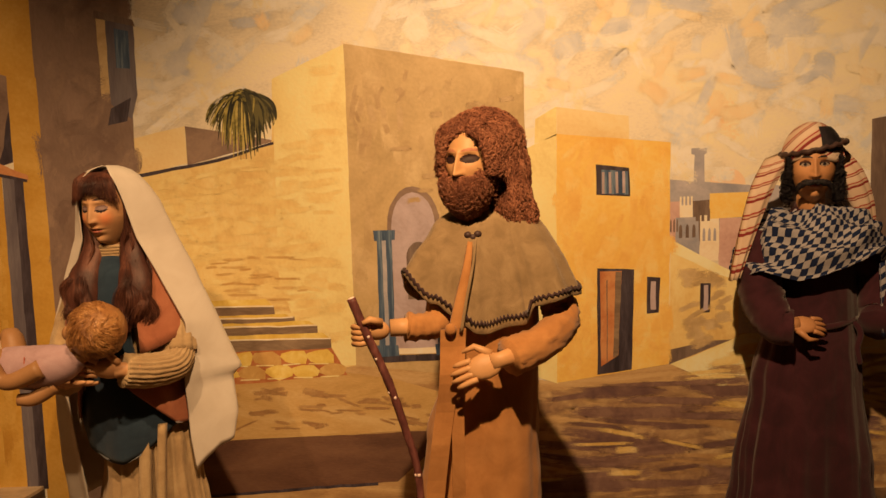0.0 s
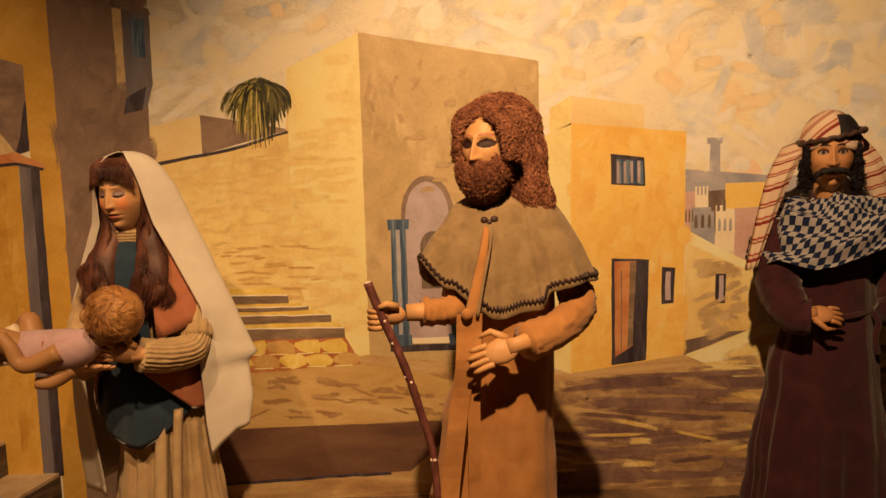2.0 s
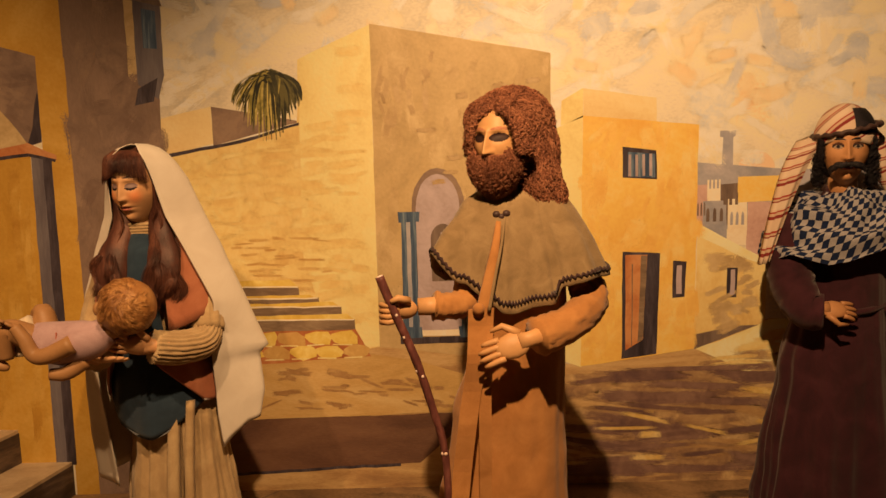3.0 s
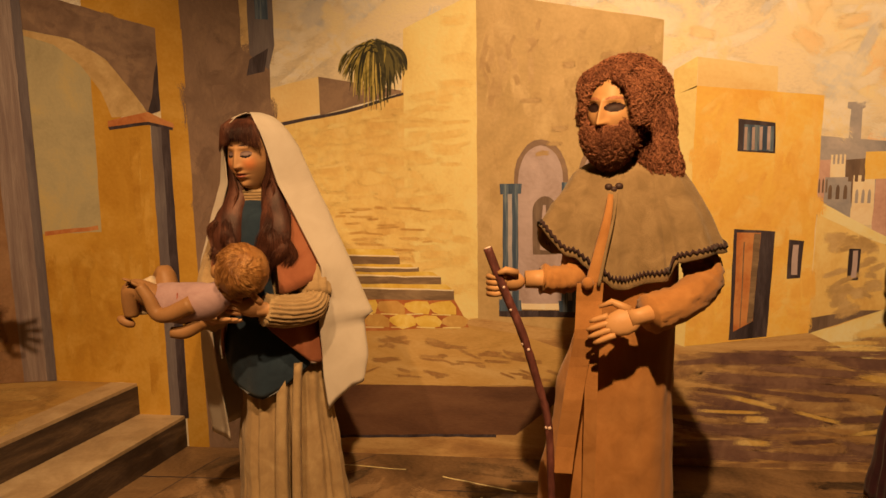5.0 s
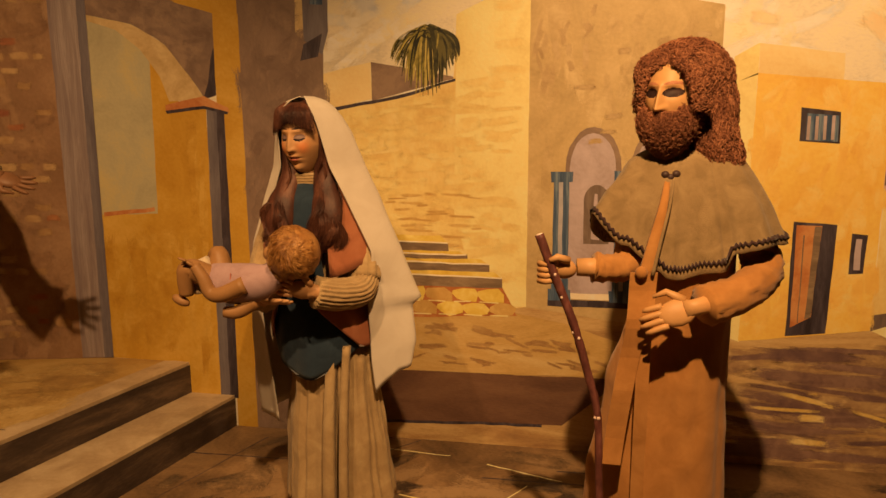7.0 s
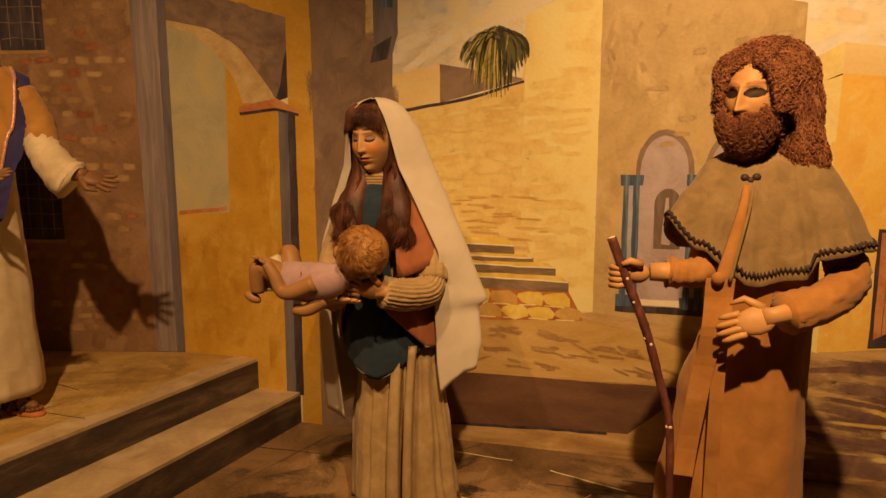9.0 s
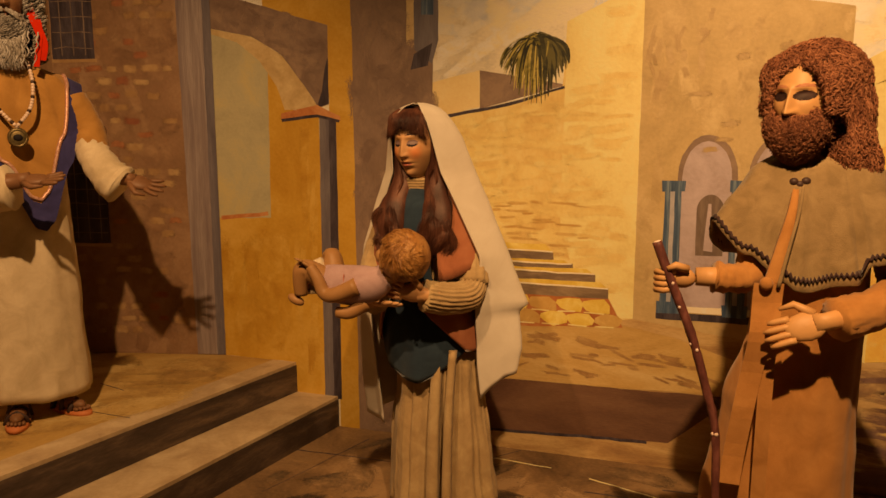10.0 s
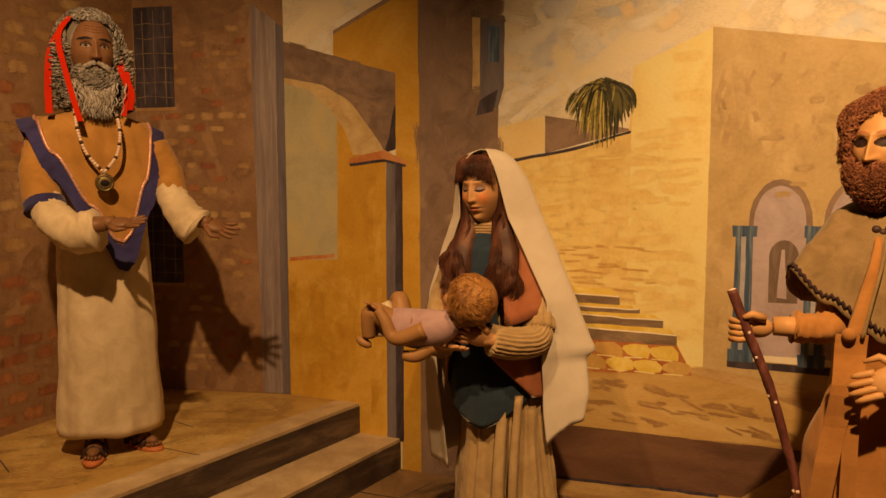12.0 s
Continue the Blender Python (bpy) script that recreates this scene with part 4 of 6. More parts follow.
def head(fig, c, size, turn, m, tones=(), nose=1.0, gaunt=0.0, jaw=0.30, seg=140, rows=190):
    """A carved mannequin head that looks towards -y before it is turned. tones: (test(x, z), material) for the painted features."""
    c = Vector(c)
    slots = [(test, fig.slot(mat)) for test, mat in tones]
    base = fig.slot(m)

    def bump(x, z, px, pz, sx, sz):
        return math.exp(-((x - px) / sx) ** 2 - ((z - pz) / sz) ** 2)

    def ease(v):
        v = max(0.0, min(1.0, v))
        return v * v * (3 - 2 * v)

    def skinned(d):
        low = max(0.0, -d.z - 0.1)
        x, y, z = d.x * 0.074 * (1 - jaw * low ** 1.2), d.y * 0.096, d.z * 0.122
        if d.y < 0:
            ax = abs(x)
            out = 0.004 * bump(ax, z, 0.026, 0.041, 0.022, 0.008)
            out += 0.0058 * bump(ax, z, 0.030, 0.018, 0.011, 0.008) - 0.0105 * bump(ax, z, 0.030, 0.021, 0.017, 0.013)
            q = (0.034 - z) / 0.056
            ridge = (0.005 + 0.021 * max(0.0, min(1.0, q))) * ease((q + 0.35) / 0.35) * (1 - ease((q - 1.0) / 0.22))
            out += nose * ridge * math.exp(-(x / (0.0065 + 0.005 * max(0.0, min(1.0, q)))) ** 2)
            out += nose * 0.0075 * bump(ax, z, 0.0125, -0.019, 0.006, 0.007)
            out += 0.007 * bump(x, z, 0, -0.0435, 0.020, 0.006) + 0.0075 * bump(x, z, 0, -0.0575, 0.017, 0.006)
            out -= 0.0045 * bump(x, z, 0, -0.0505, 0.022, 0.003) + 0.004 * bump(x, z, 0, -0.070, 0.020, 0.006)
            out += 0.011 * bump(x, z, 0, -0.092, 0.022, 0.014)
            out += 0.006 * (1 - gaunt) * bump(ax, z, 0.044, -0.018, 0.020, 0.022) - 0.007 * gaunt * bump(ax, z, 0.046, -0.032, 0.014, 0.020)
            y -= out * min(1, -d.y * 1.6)
        return Vector((x, y, z))

    grid, local = [], []
    for i in range(rows + 1):
        a = math.pi * (0.01 + 0.98 * i / rows)
        ring = []
        for j in range(seg):
            u = -1 + 2 * j / seg
            b = -math.pi / 2 + math.pi * math.copysign(abs(u) ** 1.4, u)
            ring.append(skinned(Vector((math.sin(a) * math.cos(b), math.sin(a) * math.sin(b), -math.cos(a)))))
        local.append(ring)
        grid.append([fig.bm.verts.new(c + turn @ (p * size)) for p in ring])
    for i in range(rows):
        for j in range(seg):
            k = (j + 1) % seg
            f = fig.bm.faces.new((grid[i][j], grid[i][k], grid[i + 1][k], grid[i + 1][j]))
            f.material_index, f.smooth = base, True
            mid = (local[i][j] + local[i + 1][k]) / 2
            if mid.y < -0.03:
                for test, slot in slots:
                    if test(mid.x, mid.z):
                        f.material_index = slot
                        break

    def at(x, y, z):
        return c + turn @ Vector((x * size, y * size, z * size))

    for sx in (-1, 1):
        fig.blob(at(0.074 * sx, 0.006, 0.0), (0.009 * size, 0.018 * size, 0.030 * size), m, turn, 10, 6)
    return at


def arc(x, w):
    """How far a painted line has run out from its middle: 1 in the middle, 0 at the ends."""
    return max(0.0, 1 - ((abs(x) - 0.030) / w) ** 2)


def brows(thick, z=0.043, rise=0.005):
    return lambda x, q: abs(q - z - rise * arc(x, 0.028)) < thick * arc(x - math.copysign(0.002, x), 0.024) ** 0.5


def open_eyes(white, iris, lid):
    """Painted eyes: rim, iris, white and upper lid."""
    return [(lambda x, z: 0.72 < ((abs(x) - 0.030) / 0.0150) ** 2 + ((z - 0.0180) / 0.0066) ** 2 < 1.45 and z > 0.0165, iris),
            (lambda x, z: math.hypot(abs(x) - 0.030, z - 0.0185) < 0.0056, iris),
            (lambda x, z: ((abs(x) - 0.030) / 0.0145) ** 2 + ((z - 0.0180) / 0.0060) ** 2 < 1, white),
            (lambda x, z: ((abs(x) - 0.030) / 0.0175) ** 2 + ((z - 0.0215) / 0.0110) ** 2 < 1, lid)]


def shut_eyes(line, lid):
    """Lowered lids with a dark line of lashes."""
    return [(lambda x, z: abs(z - 0.0150 + 0.0045 * arc(x, 0.0165)) < 0.0034 * arc(x, 0.0175) ** 0.4 + 0.0003 and abs(abs(x) - 0.030) < 0.0172, line),
            (lambda x, z: ((abs(x) - 0.030) / 0.0165) ** 2 + ((z - 0.0205) / 0.0095) ** 2 < 1 and z > 0.011, lid)]


def mouth(lips, seam):
    return [(lambda x, z: abs(z + 0.0505 - 0.0012 * math.cos(x * 260)) < 0.0011 and abs(x) < 0.0205, seam),
            (lambda x, z: abs(x) < 0.0215 and -0.0105 * (1 - (x / 0.0215) ** 2) ** 0.6 < z + 0.0505 < 0.0085 * (1 - (x / 0.0215) ** 2) - 0.0022 * math.exp(-(x / 0.004) ** 2), lips)]


def palm(fig, wrist, way, up, m, size=1.0, curl=0.35, thumb=1, fan=0.16):
    """A carved hand that reaches along way, with its back towards up."""
    wrist, way, up = Vector(wrist), Vector(way).normalized(), Vector(up).normalized()
    across = way.cross(up).normalized()
    up = across.cross(way)
    turn = Matrix((across, way, up)).transposed()
    fig.blob(wrist + way * 0.050 * size, (0.040 * size, 0.056 * size, 0.018 * size), m, turn, 12, 8)
    fig.tube([wrist - way * 0.05 * size, wrist, wrist + way * 0.03 * size], [0.026 * size, 0.025 * size, 0.030 * size], m, 10, 0.8)
    for k in range(4):
        a = (k - 1.5) * fan
        d = (way * math.cos(a) + across * math.sin(a)).normalized()
        base = wrist + way * 0.085 * size + across * (k - 1.5) * 0.019 * size
        ln = (0.066, 0.076, 0.072, 0.056)[k] * size
        pts = [base]
        for s in range(1, 5):
            bend = curl * s * 0.55
            pts.append(pts[-1] + (d * math.cos(bend) - up * math.sin(bend)) * ln / 4)
        fig.tube(pts, [0.0105 * size, 0.0098 * size, 0.0092 * size, 0.0084 * size, 0.0045 * size], m, 7)
    d = (way * 0.75 + across * -thumb * 0.75).normalized()
    base = wrist + way * 0.022 * size - across * thumb * 0.026 * size
    fig.tube([base, base + d * 0.03 * size, base + d * 0.055 * size - up * curl * 0.01, base + (d * 0.6 + way * 0.5) * 0.085 * size - up * curl * 0.03 * size],
             [0.014 * size, 0.0125 * size, 0.0105 * size, 0.005 * size], m, 7)


def curl(fig, p, d, m, r=0.014, thick=0.0065, turns=1.2, rnd=random, n=7, sides=3):
    """A small spiral of hair that starts at p and grows along d."""
    d = Vector(d).normalized()
    a = d.orthogonal().normalized()
    b = d.cross(a)
    f0 = rnd.uniform(0, math.tau)
    pts = [Vector(p) + a * (math.cos(f0 + math.tau * turns * k / n) * r) + b * (math.sin(f0 + math.tau * turns * k / n) * r) + d * (k / n * r * 1.6) for k in range(n + 1)]
    fig.tube(pts, [thick * (0.5 + 0.5 * math.sin(math.pi * (0.15 + 0.8 * k / n))) for k in range(n + 1)], m, sides)


def lock(fig, pts, m, thick=0.012, wave=0.008, freq=7.0, rnd=random, flat=0.6, n=6):
    """A wavy strand of hair along a line."""
    line = smooth_path(pts, 7)
    f = rnd.uniform(0, math.tau)
    out = []
    for i, p in enumerate(line):
        t = i / (len(line) - 1)
        w = wave * min(1, 3 * t)
        out.append(p + Vector((math.sin(f + freq * math.tau * t / 2), math.cos(f * 1.7 + freq * math.tau * t / 2), 0.3 * math.sin(f * 2 + t * 20))) * w)
    fig.tube(out, [thick * (0.75 + 0.25 * math.sin(9 * i / len(out) + f)) * (1 - 0.75 * (i / (len(out) - 1)) ** 3) for i in range(len(out))], m, n, flat)


def sandal(fig, toe, way, m, z):
    """A bare foot in a strapped sandal; toe is the tip on the ground."""
    toe, way = Vector((*toe, z)), Vector((*way, 0)).normalized()
    across = Vector((way.y, -way.x, 0))
    turn = Matrix((across, way, Vector((0, 0, 1)))).transposed()
    mid = toe - way * 0.12
    rim = []
    for h in (0.0, 0.02):
        rim.append([mid + across * (math.cos(math.tau * k / 20) * 0.048 * (1 + 0.12 * math.sin(math.tau * k / 20))) + way * (math.sin(math.tau * k / 20) * 0.13) + Vector((0, 0, h)) for k in range(20)])
    fig.loft(rim, sole_leather)
    fig.blob(mid + Vector((0, 0, 0.045)) - way * 0.01, (0.036, 0.105, 0.03), m, turn, 14, 8)
    fig.tube([mid - way * 0.07 + Vector((0, 0, 0.05)), mid - way * 0.075 + Vector((0, 0, 0.16))], [0.034, 0.036], m, 10)
    for k in range(5):
        b = toe - way * (0.03 + 0.008 * abs(k - 1.5)) + across * (k - 2) * 0.015 + Vector((0, 0, 0.03))
        fig.blob(b, (0.0085, 0.018, 0.0095), m, turn, 8, 6)
    for back, h in ((0.075, 0.056), (0.13, 0.075), (0.19, 0.095)):
        c = toe - way * back
        fig.tube([c + across * 0.045 + Vector((0, 0, 0.015)), c + across * 0.034 + Vector((0, 0, h * 0.8)), c + Vector((0, 0, h + 0.012)), c - across * 0.034 + Vector((0, 0, h * 0.8)), c - across * 0.045 + Vector((0, 0, 0.015))],
                 [0.013] * 5, leather, 6, 0.45)


def sleeve(fig, pts, radii, m, n=20, crease=0.010, seed=0, steps=8, ribs=0.0, pleat=0.0):
    line = smooth_path(pts, steps)
    rr = []
    for i in range(len(line)):
        f = i / (len(line) - 1) * (len(radii) - 1)
        k = min(int(f), len(radii) - 2)
        rr.append(radii[k] + (radii[k + 1] - radii[k]) * (f - k))
    vs = fig.tube(line, rr, m, n, 1.0, True, ribs)
    for i, ring in enumerate(vs):
        for j, v in enumerate(ring):
            w = noise.noise(Vector((j * 0.8, i * 0.55, seed))) + 0.5 * noise.noise(Vector((math.cos(math.tau * j / n) * 2, i * 1.3, seed + 9)))
            v.co += (v.co - line[i]).normalized() * (w * crease + (pleat if j % 4 < 2 else -pleat))
    return vs

# ---------------------------------------------------------------- bearded carpenter figure with a staff
def carpenter():
    rnd = random.Random(41)
    f = Figure([])
    cx, cy = 0.19, 2.52
    robe(f, ((0.03, 0.16, cy, 0.275, 0.22, 1.0), (0.4, 0.145, cy, 0.232, 0.19, 1.0), (0.75, 0.17, cy, 0.198, 0.165, 0.8), (1.0, 0.205, cy, 0.165, 0.15, 0.6), (1.2, 0.21, cy, 0.165, 0.14, 0.5), (1.40, 0.20, cy, 0.13, 0.10, 0.3), (1.5, 0.18, cy, 0.06, 0.06, 0.1)), tan_cloth, 44, 110, 8, 0.008, 4)
    f.tube([(0.17, cy - 0.01, 1.42), (0.15, cy - 0.03, 1.6)], [0.058, 0.055], face_tan, 14)
    f.tube([(0.175, cy - 0.01, 1.47), (0.17, cy - 0.015, 1.515)], [0.075, 0.07], tan_cloth, 18)
    # cape: hem height and reach by direction round the body
    hem = ((0, 0.335, 1.25), (40, 0.31, 1.24), (75, 0.27, 1.20), (110, 0.27, 1.2), (150, 0.28, 1.22), (180, 0.29, 1.30), (205, 0.31, 1.34), (228, 0.285, 1.25), (250, 0.235, 1.175), (258, 0.225, 1.15), (266, 0.215, 1.145), (285, 0.22, 1.165), (303, 0.238, 1.175), (305, 0.262, 1.228), (332, 0.315, 1.25), (346, 0.335, 1.25), (360, 0.335, 1.25))
    n = 240
    rings, edge_line = [], []
    for i in range(23):
        t = i / 22
        ring = []
        for j in range(n):
            a = 360 * j / n
            reach, zh = between(hem, a)
            th = radians(a)
            fold = 0.020 * noise.noise(Vector((math.cos(th) * 3.2, math.sin(th) * 3.2, 5))) * t + 0.006 * noise.noise(Vector((math.cos(th) * 7, math.sin(th) * 7, 2 + t * 2))) * t
            grow = reach * float(np.interp(t, (0, 0.10, 0.22, 0.34, 0.6, 1), (0.20, 0.40, 0.58, 0.68, 0.83, 1.0))) + fold
            z = float(np.interp(t, (0, 0.10, 0.22, 0.34, 1), (1.548, 1.535, 1.503, 1.455, zh)))
            ring.append(Vector((cx + 0.0 + grow * math.cos(th) * 0.98, cy + grow * math.sin(th) * (0.82 if th > math.pi else 0.66), z + 0.004 * noise.noise(Vector((math.cos(th) * 9, math.sin(th) * 9, t * 8))))))
        rings.append(ring)
    edge_line = rings[-1]
    inner = [[p + Vector(((cx - p.x) * 0.02, (cy - p.y) * 0.02, -0.003)) for p in r] for r in rings[::-1]]
    f.loft(rings + inner, taupe_cloth, caps=False)
    # zigzag trim along the hem
    loop = [p + (p - Vector((cx, cy, p.z))).normalized() * 0.003 for p in rings[-3]]
    low = [p + (p - Vector((cx, cy, p.z))).normalized() * 0.003 for p in rings[-2]]
    zig = []
    for j in range(n):
        a, b = loop[j], loop[(j + 1) % n]
        c, d = low[j], low[(j + 1) % n]
        zig.append(c.lerp(a, 0.80 if j % 2 else 0.2))
    f.tube(zig + [zig[0]], [0.0072] * (len(zig) + 1), trim_cloth, 5, 0.9)
    # front opening, clasp and hanging sash
    slit = [(0.142, cy - 0.098, 1.475), (0.125, cy - 0.165, 1.38), (0.10, cy - 0.192, 1.27), (0.078, cy - 0.198, 1.16)]
    band = smooth_path(slit, 6)
    f.loft([[p + Vector((sx * (0.007 + 0.020 * i / len(band)), sy, 0)) for sx, sy in ((-1, 0.006), (-0.8, -0.002), (0.8, -0.003), (1, 0.006), (0, 0.012))] for i, p in enumerate(band)], tan_cloth)
    f.tube([p + Vector((0.018, -0.004, 0)) for p in smooth_path(slit, 6)], [0.004, 0.006], taupe_cloth, 6)
    for dx, dz in ((-0.016, 0.0), (0.016, 0.002), (0.0, -0.008)):
        f.blob((0.146 + dx, cy - 0.115, 1.462 + dz), (0.014, 0.012, 0.012), leather, None, 10, 7)
    for x0, x1, z1, w, y0 in ((0.060, -0.012, 0.56, 0.030, -0.215), (0.092, 0.07, 0.20, 0.020, -0.205)):
        line = smooth_path([(x0, cy + y0 + 0.01, 1.17), (x0 - 0.01, cy + y0 - 0.008, 1.0), ((x0 + x1) / 2 - 0.005, cy + y0 - 0.004, 0.8), (x1, cy + y0 - 0.02, z1)], 6)
        f.loft([[p + Vector((sx * w, 0.006 * math.sin(i * 0.9) + sy, 0)) for sx, sy in ((-1, 0), (1, -0.002), (1, 0.005), (-1, 0.006))] for i, p in enumerate(line)], tan_cloth, soft=False)
    f.blob((0.062, cy - 0.215, 1.172), (0.019, 0.016, 0.02), tan_cloth, None, 12, 8)
    # arms
    sleeve(f, [(0.36, cy + 0.01, 1.35), (0.425, cy - 0.01, 1.24), (0.44, cy - 0.06, 1.155), (0.36, cy - 0.18, 1.115), (0.24, cy - 0.255, 1.085)], [0.050, 0.058, 0.060, 0.055, 0.060], tan_cloth, 40, 0.010, 3)
    palm(f, (0.215, cy - 0.265, 1.082), (-0.94, -0.10, -0.30), (-0.15, -0.93, 0.33), face_tan, 1.05, 0.13, -1, 0.035)
    sleeve(f, [(0.06, cy - 0.02, 1.34), (0.04, cy - 0.08, 1.24), (0.02, cy - 0.13, 1.18), (-0.04, cy - 0.17, 1.175), (-0.08, cy - 0.18, 1.18)], [0.045, 0.05, 0.046, 0.042, 0.047], tan_cloth, 24, 0.009, 7)
    f.tube([(-0.05, cy - 0.175, 1.178), (-0.13, cy - 0.185, 1.178)], [0.032, 0.028], face_tan, 12)
    f.blob((-0.178, cy - 0.20, 1.178), (0.048, 0.030, 0.034), face_tan, turned(0, 0, 12), 14, 10)
    for k in range(4):
        z = 1.195 - k * 0.018
        f.tube([(-0.19, cy - 0.225, z + 0.004), (-0.222, cy - 0.238, z), (-0.243, cy - 0.222, z - 0.002), (-0.236, cy - 0.196, z - 0.004)], [0.0105, 0.0105, 0.010, 0.007], face_tan, 8)
    f.tube([(-0.155, cy - 0.225, 1.205), (-0.19, cy - 0.245, 1.218), (-0.212, cy - 0.25, 1.208)], [0.013, 0.012, 0.007], face_tan, 8)
    # head, beard and mane
    turn = turned(-30, 4)
    hc = Vector((0.158, cy - 0.045, 1.692))
    # wide dark ovals put the shadow of the eye sockets into the face colour
    tones = [(brows(0.0045, 0.040), hair_red)] + [(lambda x, z: ((abs(x) - 0.030) / 0.0230) ** 2 + ((z - 0.0200) / 0.0125) ** 2 < 1, eye_socket_shadow)] + mouth(blush_lip, socket_shade)
    at = head(f, hc, 1.14, turn, face_tan, tones, 1.25, 0.5)
    back_turn = turn.inverted()

    def bare(p):
        q = back_turn @ (p - hc)
        return q.y < 0.0 and abs(q.x - 0.010) < 0.010 + float(np.interp(q.z, (-0.2, 0.0, 0.045, 0.085, 0.112), (0.074, 0.072, 0.064, 0.044, 0.0)))

    def frizz(c, r, count, thick=(0.0009, 0.0018), fall=0.55, keep=None):
        """Crimped hair over an egg: short curls that grow every way, a little downwards."""
        made = tries = 0
        while made < count and tries < count * 6:
            tries += 1
            d = Vector((rnd.gauss(0, 1), rnd.gauss(0, 1), rnd.gauss(0, 1))).normalized()
            lump = 1 + 0.05 * noise.noise(d * 4 + Vector(c) * 9)
            k = rnd.uniform(0.94, 1.05) * lump
            p = Vector(c) + Vector((d.x * r[0], d.y * r[1], d.z * r[2])) * k
            if bare(p) or (keep and not keep(d)):
                continue
            way = Vector((rnd.gauss(0, 0.45), rnd.gauss(0, 0.45), rnd.gauss(0, 0.3) - fall))
            way = (way - d * way.dot(d)).normalized()
            beat, side = rnd.uniform(0, math.tau), d.cross(way)
            line = []
            for q in range(7):
                e = (d + way * 0.055 * q + side * 0.035 * math.sin(beat + 1.5 * q)).normalized()
                line.append(Vector(c) + Vector((e.x * r[0], e.y * r[1], e.z * r[2])) * (k + 0.025 * math.sin(beat * 2 + 1.5 * q)))
            w = rnd.uniform(*thick)
            f.tube(line, [w * v for v in (0.5, 1, 1.1, 1.1, 1, 0.8, 0.3)], hair_red, 3)
            made += 1

    f.blob(hc + turn @ Vector((0, 0.024, 0.06)), (0.086, 0.086, 0.086), hair_red, turn, 20, 14)
    for c, r, count in (((0.200, 2.545, 1.757), (0.138, 0.128, 0.122), 10000), ((0.112, 2.540, 1.770), (0.076, 0.074, 0.074), 2000), ((0.322, 2.49, 1.515), (0.052, 0.060, 0.075), 1500), ((0.262, 2.535, 1.655), (0.092, 0.098, 0.150), 6500), ((0.285, 2.50, 1.555), (0.072, 0.085, 0.115), 4200)):
        f.blob(c, [v * 0.95 for v in r], hair_red, None, 24, 16, lambda d, p: p * (1 + 0.05 * noise.noise(d * 5)))
        frizz(c, r, count)
    for k in range(3000):
        sx = 1 if k % 2 else -1
        z = rnd.uniform(-0.03, 0.143)
        x = float(np.interp(z, (-0.2, 0.0, 0.045, 0.085, 0.112), (0.076, 0.073, 0.064, 0.045, 0.0))) + rnd.uniform(0, 0.040)
        p = hc + turn @ Vector((sx * x + (0.018 if sx > 0 else 0.002), -0.108 * math.sqrt(1 - (max(0, z) / 0.145) ** 2) + 5.0 * x * x + rnd.gauss(0, 0.005), z))
        curl(f, p, (rnd.gauss(0, 0.5), -0.3, rnd.gauss(-0.4, 0.5)), hair_red, rnd.uniform(0.004, 0.009), rnd.uniform(0.0009, 0.0017), 1.1, rnd)
    bc = at(0, -0.052, -0.078)
    f.blob(bc, (0.060, 0.052, 0.054), hair_red, turn, 18, 12)
    for sx in (-1, 1):
        for k in range(900):
            a = rnd.random()
            p = at(sx * (0.052 + 0.030 * a) + rnd.gauss(0, 0.005), -0.075 + 0.075 * a + rnd.gauss(0, 0.006), -0.075 + 0.06 * a + rnd.gauss(0, 0.018))
            curl(f, p, (rnd.gauss(0, 0.5), -0.4, -0.5), hair_red, rnd.uniform(0.004, 0.008), rnd.uniform(0.0008, 0.0016), 0.9, rnd, 6)
    made = 0
    while made < 5200:
        d = Vector((rnd.gauss(0, 1), rnd.gauss(0, 1), rnd.gauss(0, 1))).normalized()
        if d.y > 0.3:
            continue
        p = bc + turn @ (Vector((d.x * 0.080 * (1 + 0.38 * d.z), d.y * 0.070, d.z * 0.080)) * rnd.uniform(0.93, 1.06))
        q = back_turn @ (p - hc)
        if q.z > -0.036 and abs(q.x) < 0.052:
            continue
        curl(f, p, (turn @ d) + Vector((rnd.gauss(0, 0.5), rnd.gauss(0, 0.5), -0.5)), hair_red, rnd.uniform(0.004, 0.008), rnd.uniform(0.0008, 0.0016), rnd.uniform(0.6, 1.2), rnd, 6)
        made += 1
    for sx in (-1, 1):
        for k in range(150):
            a = rnd.random()
            curl(f, at((0.004 + 0.056 * a) * sx, -0.108 + 0.030 * a * a + rnd.gauss(0, 0.003), -0.036 - 0.036 * a * a - rnd.uniform(0, 0.014)), (sx, -0.3, -0.6), hair_red, rnd.uniform(0.003, 0.006), rnd.uniform(0.001, 0.0018), 0.8, rnd, 6)
    for x in (0.10, 0.26):
        sandal(f, (x, cy - 0.25), (-0.1, -1), face_tan, 0.0)
    tagged(f.finish("bearded_mannequin"), "bearded mannequin in tan robe and grey-brown cape", "mannequin", "nativity mannequins")


carpenter()


